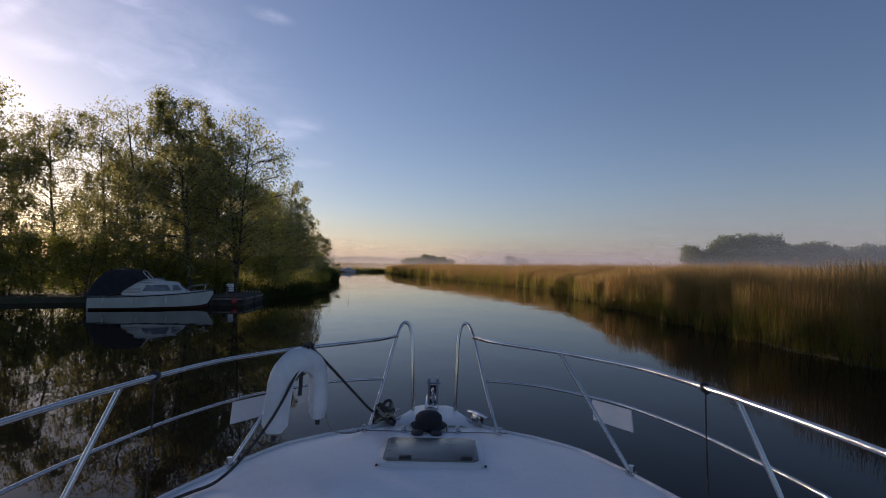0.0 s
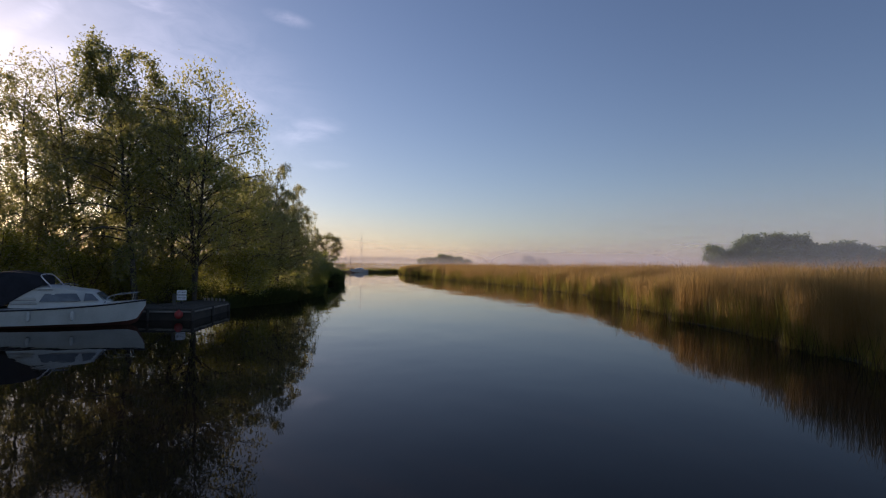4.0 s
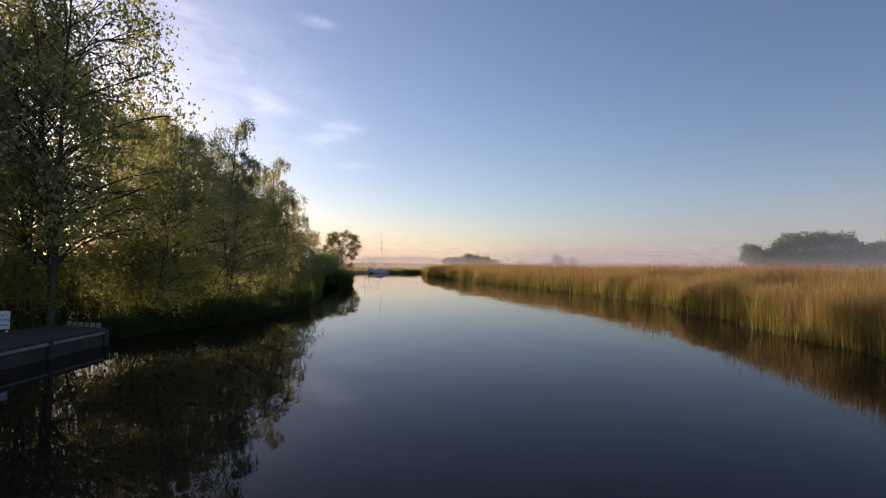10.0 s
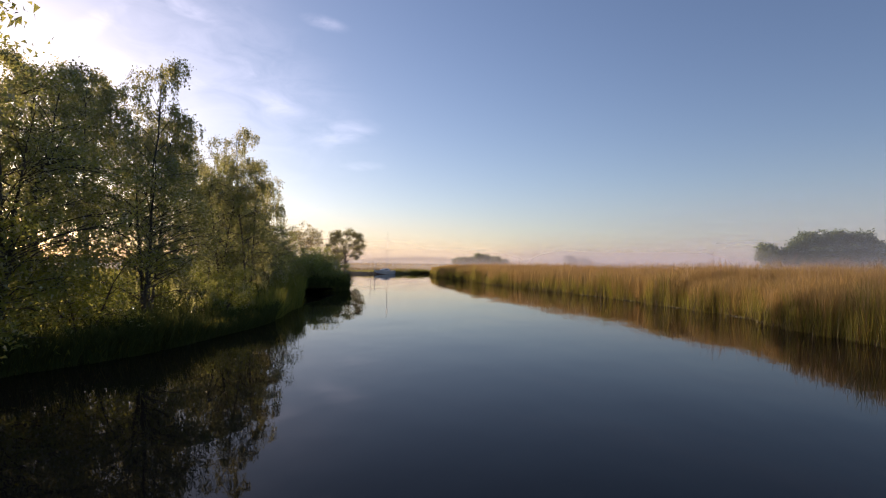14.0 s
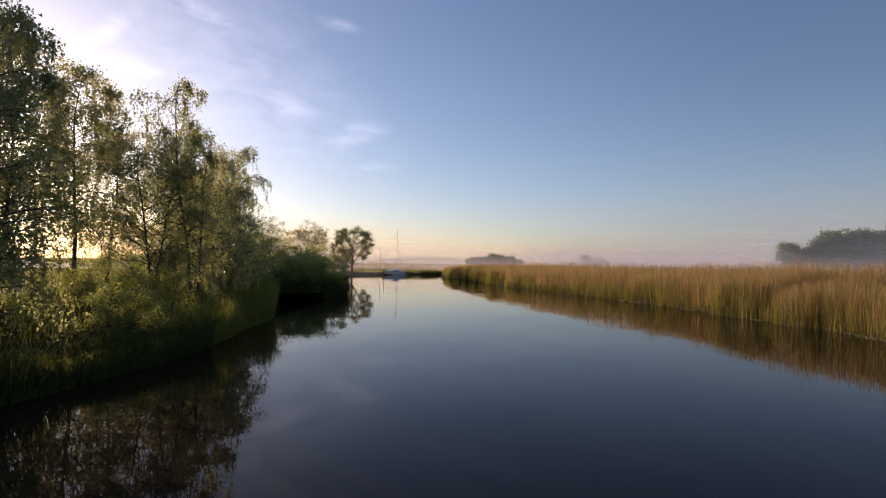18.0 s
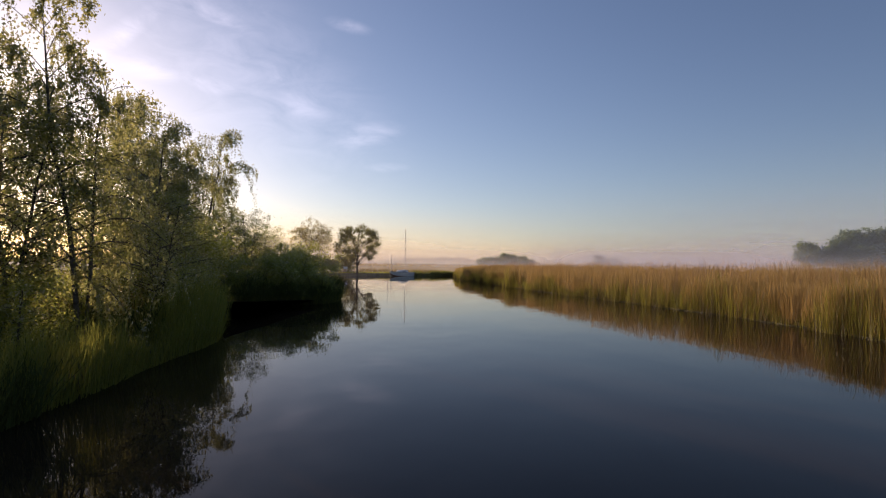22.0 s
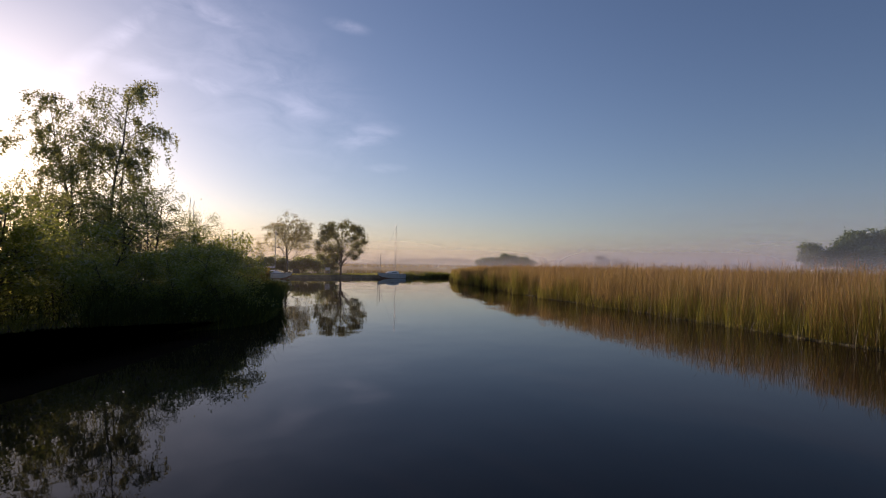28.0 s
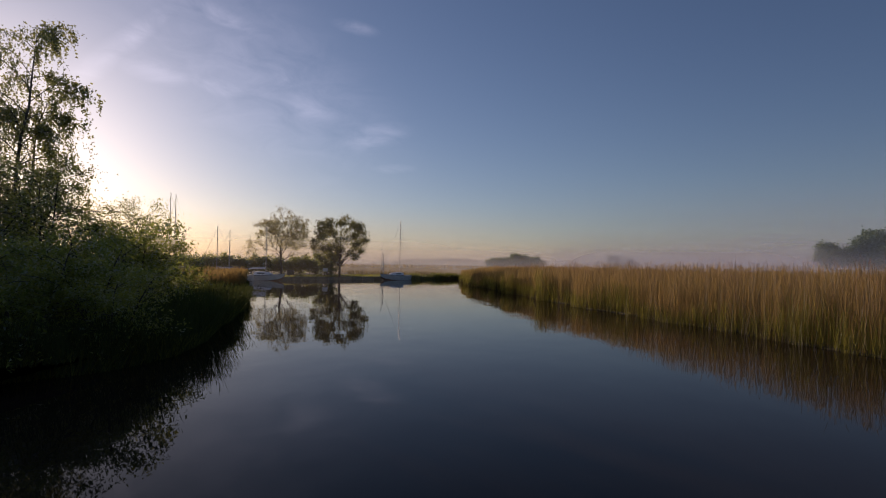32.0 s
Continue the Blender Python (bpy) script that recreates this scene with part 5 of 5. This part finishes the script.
yacht(-25.45, 145.9, 229, 9.5, "white sailing yacht with bare mast at the far quay", forward=2.5, boom=False)
yacht(-40.6, 130.6, 8, 7.4, "white covered yacht moored at the end of the dyke", VINYL)
yacht(-44.8, 125.6, 200, 7.1, "small half-decked yacht lying in the mooring dyke", VINYL)
yacht(-44.25, 127.6, 195, 6.8, "small half-decked yacht lying in the mooring dyke", SAIL_BLUE)
yacht(-50.8, 124.5, 190, 11.3, "tall-masted yacht lying in the mooring dyke", SAIL_BLUE)
yacht(-51.7, 126.8, 190, 11.4, "tall-masted yacht lying in the mooring dyke", VINYL)
for x, y, h, label in ((-33.7, 165.0, 6.7, "thin bare mast standing behind the far bank"), (-36.8, 143.5, 5.7, "slim pole standing on the mooring lawn"), (-28.6, 147.4, 4.1, "slim pole beside the far quay")):
    pole = thing("pole", label, "pole")
    part("shaft", tube([(x, y, 0.40), (x, y, h)], [0.07, 0.045], 8), DULL_METAL, pole)
    part("cap", lathe([(0.05, h), (0.06, h + 0.04), (0.004, h + 0.08)], 8, (x, y, 0)), DULL_METAL, pole)
notice = thing("notice_board", "small pale notice board on two posts beside the lawn", "notice board", at=pose(-36.0, 140.8, 0.5, 0, 0, 30))
part("panel", block((0.8, 0.06, 0.5), (0, 0, 1.0), 0.01), BOARD_WHITE, notice)
for x in (-0.5, 0.5):
    part("leg", block((0.07, 0.07, 1.2), (x * 0.7, 0.06, 0.6), 0.01), TIMBER, notice)
chest = thing("timber_bin", "brown timber bin on the lawn", "bin", at=pose(-40.2, 137.5, 0.5, 0, 0, 20))
part("body", block((1.0, 0.8, 0.9), (0, 0, 0.45), 0.02), DARK_TIMBER, chest)
part("lid", block((1.08, 0.88, 0.08), (0, 0, 0.94), 0.02), TIMBER, chest)

# two lone trees, a round bush and a dark hedge by the far quay
for key, name, label, bark, foliage, shape in (
    ("maple", "sycamore_tree", "round leafy sycamore tree on the mooring lawn", DARK_BARK, SYCAMORE_LEAF, dict(seed=48, height=9.3, width=8.8, clumps=46, bole=0.27, leaves=230, size=0.40, leaf=0.21, girth=0.019, trunks=1, hollow=0.55, steep=0.9)),
    ("ash", "ash_tree", "spreading ash tree just coming into thin leaf", DARK_BARK, BROWN_LEAF, dict(seed=42, height=10.2, width=9.4, depth=7, spread=30, leaves=4, leaf=0.125, fluff=0.2, girth=0.028, up=0.2)),
    ("hedge", "hedge_bush", "dark hedge bush behind the far moorings", DARK_BARK, ALDER_LEAF, dict(seed=43, height=2.6, spread=1.7, trunks=5, limbs=30, twigs=6, leaves=18, leaf=0.22, droop=0.1, base=0.04, rise=35, fluff=0.2, lean=0.12)),
    ("thorn", "hawthorn_bush", "round hazy hawthorn bush far across the marsh", DARK_BARK, WOOD_LEAF, dict(seed=45, height=6.0, width=6.0, clumps=40, bole=0.05, leaves=90, size=0.5, leaf=0.36, shoots=0)),
    ("oak", "oak_tree", "broad oak tree in a distant hazy wood", DARK_BARK, WOOD_LEAF, dict(seed=44, height=24, width=17, clumps=60, bole=0.06, leaves=55, size=1.6, leaf=1.3, shoots=0)),
    ("oak_b", "oak_tree", "broad oak tree in a distant hazy wood", DARK_BARK, WOOD_LEAF, dict(seed=46, height=23, width=15, clumps=55, bole=0.05, leaves=55, size=1.6, leaf=1.3, shoots=0)),
):
    PATTERNS[key] = [tree_pattern(name, label, bark, foliage, **shape), False]
plant("maple", -33.4, 139.9, 1.0, 330, 0.5, 1.0, "trees by the far quay")
plant("ash", -42.6, 139.5, 1.06, 310, 0.5, 1.0, "trees by the far quay")
for k, (x, y, size) in enumerate([(-36.8, 143.6, 1.25)] + [(-41 - 2.6 * i, 148 - 0.35 * i, 0.9 + 0.12 * math.sin(2.4 * i)) for i in range(17)]):
    plant("hedge", x, y, size, 47 * k, 0.45, 1.1 if k == 0 else 1.7, "hedge behind the far moorings")
for k, (x, y, size, wide) in enumerate([(-18.4, 283, 0.95, 1.15), (-14.6, 286, 1.0, 1.1), (-10.4, 330, 1.45, 0.95), (-6.6, 332, 1.35, 1.0), (-0.6, 350, 1.3, 0.8), (7.3, 560, 1.4, 1.2)]):
    plant("thorn", x, y, size, 63 * k, 0.45, wide, "bushes far across the marsh")
for k, (x, y, size) in enumerate([(63.6, 500, 0.48), (76, 503, 0.40)]):
    plant("oak", x, y, size, 71 * k, 0.4, 1.4, "trees far across the marsh")
# crowns of the distant wood: place along its front and height of the top
WOOD = [(283, 34), (299, 29), (307, 37), (316, 44), (327, 48), (336, 47), (348, 49), (357, 51), (366, 48), (374, 43), (384, 39), (394, 40), (406, 39), (415, 42), (425, 42), (435, 40), (446, 36), (455, 36), (465, 33), (474, 41), (486, 40), (498, 42)]
wood_rng = random.Random(8)
for k, (x, top) in enumerate(WOOD):
    x, top = 1.417 * x - 7, 1.417 * top - 1
    foot, top = 4.0 if k == 0 else 5.0, top - 4.5
    h = 0.88 * (top - foot) / 22
    plant("oak_b" if k % 2 else "oak", x, 850 + wood_rng.uniform(-8, 8), h, 71 * k, foot, 1.3 if k == 0 else 1.1, "oaks of the distant wood")
    if 1 < k < 19:
        plant("oak" if k % 2 else "oak_b", x + 6, 822 + wood_rng.uniform(-5, 5), 0.62 * h, 37 * k, foot - 1, 2.0, "oaks of the distant wood")

# rising ground under the wood, and a low wooded ridge on the horizon
HAZY = material("hazy_far_field", (0.10, 0.12, 0.09), (0.07, 0.09, 0.08), 0.95, 0.02, 0.0, fine=0.4)
rise = []
for i in range(31):
    x = 396 + 16 * i
    h = 6 * min(1.0, (i / 4) ** 1.5) * (1 + 0.04 * math.sin(i * 0.9))
    rise.append([(x, 740, 0.4), (x, 790, 0.6 * h), (x, 850, 0.95 * h), (x, 920, h), (x, 1060, 0.4)])
part("rising_ground", loft(rise, ends=False), HAZY, None)
tagged(bpy.data.objects["rising_ground"], "low hazy rise under the distant wood", "hill", kind="structure")
ridge = []
for i in range(120):
    x = -560 + 4.1 * i
    u = i / 119
    h = 25 * (1 - (1 - u) ** 2) * min(1.0, (1 - u) * 6.5) ** 0.7 + 2.2 * noise.noise((i * 0.13, 0, 0)) + 2.6 * noise.noise((i * 0.55, 3, 0))
    h *= 0.2 + 0.62 * min(1.0, max(0.0, (u - 0.15) / 0.4))
    ridge.append([(x, 1380, 0.4), (x, 1390, max(0.5, h - 1.5)), (x, 1400, max(0.6, h)), (x, 1420, 0.4)])
part("wooded_ridge", loft(ridge, ends=False), HAZY, None, smooth=False)
tagged(bpy.data.objects["wooded_ridge"], "low hazy wooded ridge on the horizon", "hill", kind="structure")
reed_bed("grass", "lit tufts of green grass on the mooring lawn", far_bank, 130.5, 150, 9000, 0.30, 8.0, 0.035, REED_GREEN, 15, -1.0, 0.15, lean=0.3, power=1.0, blades=1, z=0.48)
reed_bed("reed_fringe", "low green sedge along the far bank", far_bank, 149, 215, 7000, 1.1, 1.8, 0.06, REED_GREEN, 16, -1.0, -0.6, lean=0.2, tuft=0.7, blades=2)
reed_bed("reed_marsh", "wide olive marsh reaching back to the misty ridge", far_bank, 149, 232, 7000, 3.0, 260.0, 0.35, REED_PALE, 18, -1.0, 36.0, power=1.0, blades=1)
reed_bed("reed_marsh", "pale marsh reeds beyond the far bank", far_bank, 149, 230, 11000, 1.6, 40.0, 0.06, REED_PALE, 14, -1.0, 1.0, power=1.2, blades=1)


# ---- tinted sheets painted as marsh mist and horizon haze ----
def painted_mist_material(name, thick, high, seed, even=False, tone=(0.86, 0.84, 0.865)):
    """Haze in a painted tint: most light goes straight through, less so near the ground."""
    m = bpy.data.materials.new(name)
    m.use_nodes = True
    n, l = m.node_tree.nodes, m.node_tree.links
    out = n["Material Output"]
    n.remove(n["Principled BSDF"])
    tex, sep, noise_tex = n.new("ShaderNodeTexCoord"), n.new("ShaderNodeSeparateXYZ"), n.new("ShaderNodeTexNoise")
    mapping = n.new("ShaderNodeMapping")
    mapping.inputs["Scale"].default_value = (0.012, 0.012, 0.10)
    mapping.inputs["Location"].default_value = (seed, seed * 2, 0)
    noise_tex.inputs["Scale"].default_value, noise_tex.inputs["Detail"].default_value = 1.0, 1.5
    l.new(tex.outputs["Object"], sep.inputs[0])
    l.new(tex.outputs["Object"], mapping.inputs["Vector"])
    l.new(mapping.outputs["Vector"], noise_tex.inputs["Vector"])
    fade = n.new("ShaderNodeMapRange")
    fade.interpolation_type = "SMOOTHSTEP"
    fade.inputs["From Min"].default_value, fade.inputs["From Max"].default_value = high, 0.0
    l.new(sep.outputs["Z"], fade.inputs["Value"])
    patch = n.new("ShaderNodeMapRange")
    patch.inputs["From Min"].default_value, patch.inputs["From Max"].default_value = -2.0 if even else 0.25, 0.70
    l.new(noise_tex.outputs["Fac"], patch.inputs["Value"])
    a, b = n.new("ShaderNodeMath"), n.new("ShaderNodeMath")
    a.operation = b.operation = "MULTIPLY"
    l.new(fade.outputs["Result"], a.inputs[0])
    l.new(patch.outputs["Result"], a.inputs[1])
    # it thins out towards both ends of the bank
    across, one, two, ends = n.new("ShaderNodeSeparateXYZ"), n.new("ShaderNodeMapRange"), n.new("ShaderNodeMapRange"), n.new("ShaderNodeMath")
    one.interpolation_type = two.interpolation_type = "SMOOTHSTEP"
    one.inputs["From Min"].default_value, one.inputs["From Max"].default_value = 0.0, 0.3
    two.inputs["From Min"].default_value, two.inputs["From Max"].default_value = 1.0, 0.7
    ends.operation = "MULTIPLY"
    l.new(tex.outputs["Generated"], across.inputs[0])
    l.new(across.outputs["X"], one.inputs["Value"])
    l.new(across.outputs["X"], two.inputs["Value"])
    l.new(one.outputs["Result"], ends.inputs[0])
    l.new(two.outputs["Result"], ends.inputs[1])
    whole = n.new("ShaderNodeMath")
    whole.operation = "MULTIPLY"
    l.new(a.outputs[0], whole.inputs[0])
    l.new(ends.outputs[0], whole.inputs[1])
    l.new(whole.outputs[0], b.inputs[0])
    b.inputs[1].default_value = thick
    clear, d, t = n.new("ShaderNodeBsdfTransparent"), n.new("ShaderNodeBsdfDiffuse"), n.new("ShaderNodeBsdfTranslucent")
    for s in (d, t):
        s.inputs["Color"].default_value = (*tone, 1)
    half, mix = n.new("ShaderNodeMixShader"), n.new("ShaderNodeMixShader")
    half.inputs["Fac"].default_value = 0.5
    l.new(d.outputs[0], half.inputs[1])
    l.new(t.outputs[0], half.inputs[2])
    l.new(b.outputs[0], mix.inputs["Fac"])
    l.new(clear.outputs[0], mix.inputs[1])
    l.new(half.outputs[0], mix.inputs[2])
    l.new(mix.outputs[0], out.inputs["Surface"])
    return m


# each veil: distance, reach in degrees, height, thickness, patches, tone; sunward cream and far blue haze are painted
# into the tone
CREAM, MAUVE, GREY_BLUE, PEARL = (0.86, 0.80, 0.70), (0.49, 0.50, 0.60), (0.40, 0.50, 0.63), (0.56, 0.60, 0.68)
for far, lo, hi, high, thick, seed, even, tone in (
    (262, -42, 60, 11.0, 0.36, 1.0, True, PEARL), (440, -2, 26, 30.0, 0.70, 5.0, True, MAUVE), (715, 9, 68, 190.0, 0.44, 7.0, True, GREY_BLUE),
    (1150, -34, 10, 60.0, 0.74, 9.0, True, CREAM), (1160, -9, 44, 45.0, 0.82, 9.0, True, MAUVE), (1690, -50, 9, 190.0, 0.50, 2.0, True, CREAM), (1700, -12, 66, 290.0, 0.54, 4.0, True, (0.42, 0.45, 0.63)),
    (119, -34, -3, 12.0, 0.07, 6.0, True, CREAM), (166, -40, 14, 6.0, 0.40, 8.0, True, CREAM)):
    rows = []
    for k in range(41):
        x = far * (math.tan(radians(lo)) + (math.tan(radians(hi)) - math.tan(radians(lo))) * k / 40)
        rows.append([(x, far, z * high) for z in (0.0, 0.25, 0.5, 0.75, 1.0)])
    veil = part("mist", loft(rows, ends=False), painted_mist_material("mist", thick, high, seed, even, tone), None)
    tagged(veil, "thin tinted sheet painted as mist and horizon haze", "mist", kind="stuff")
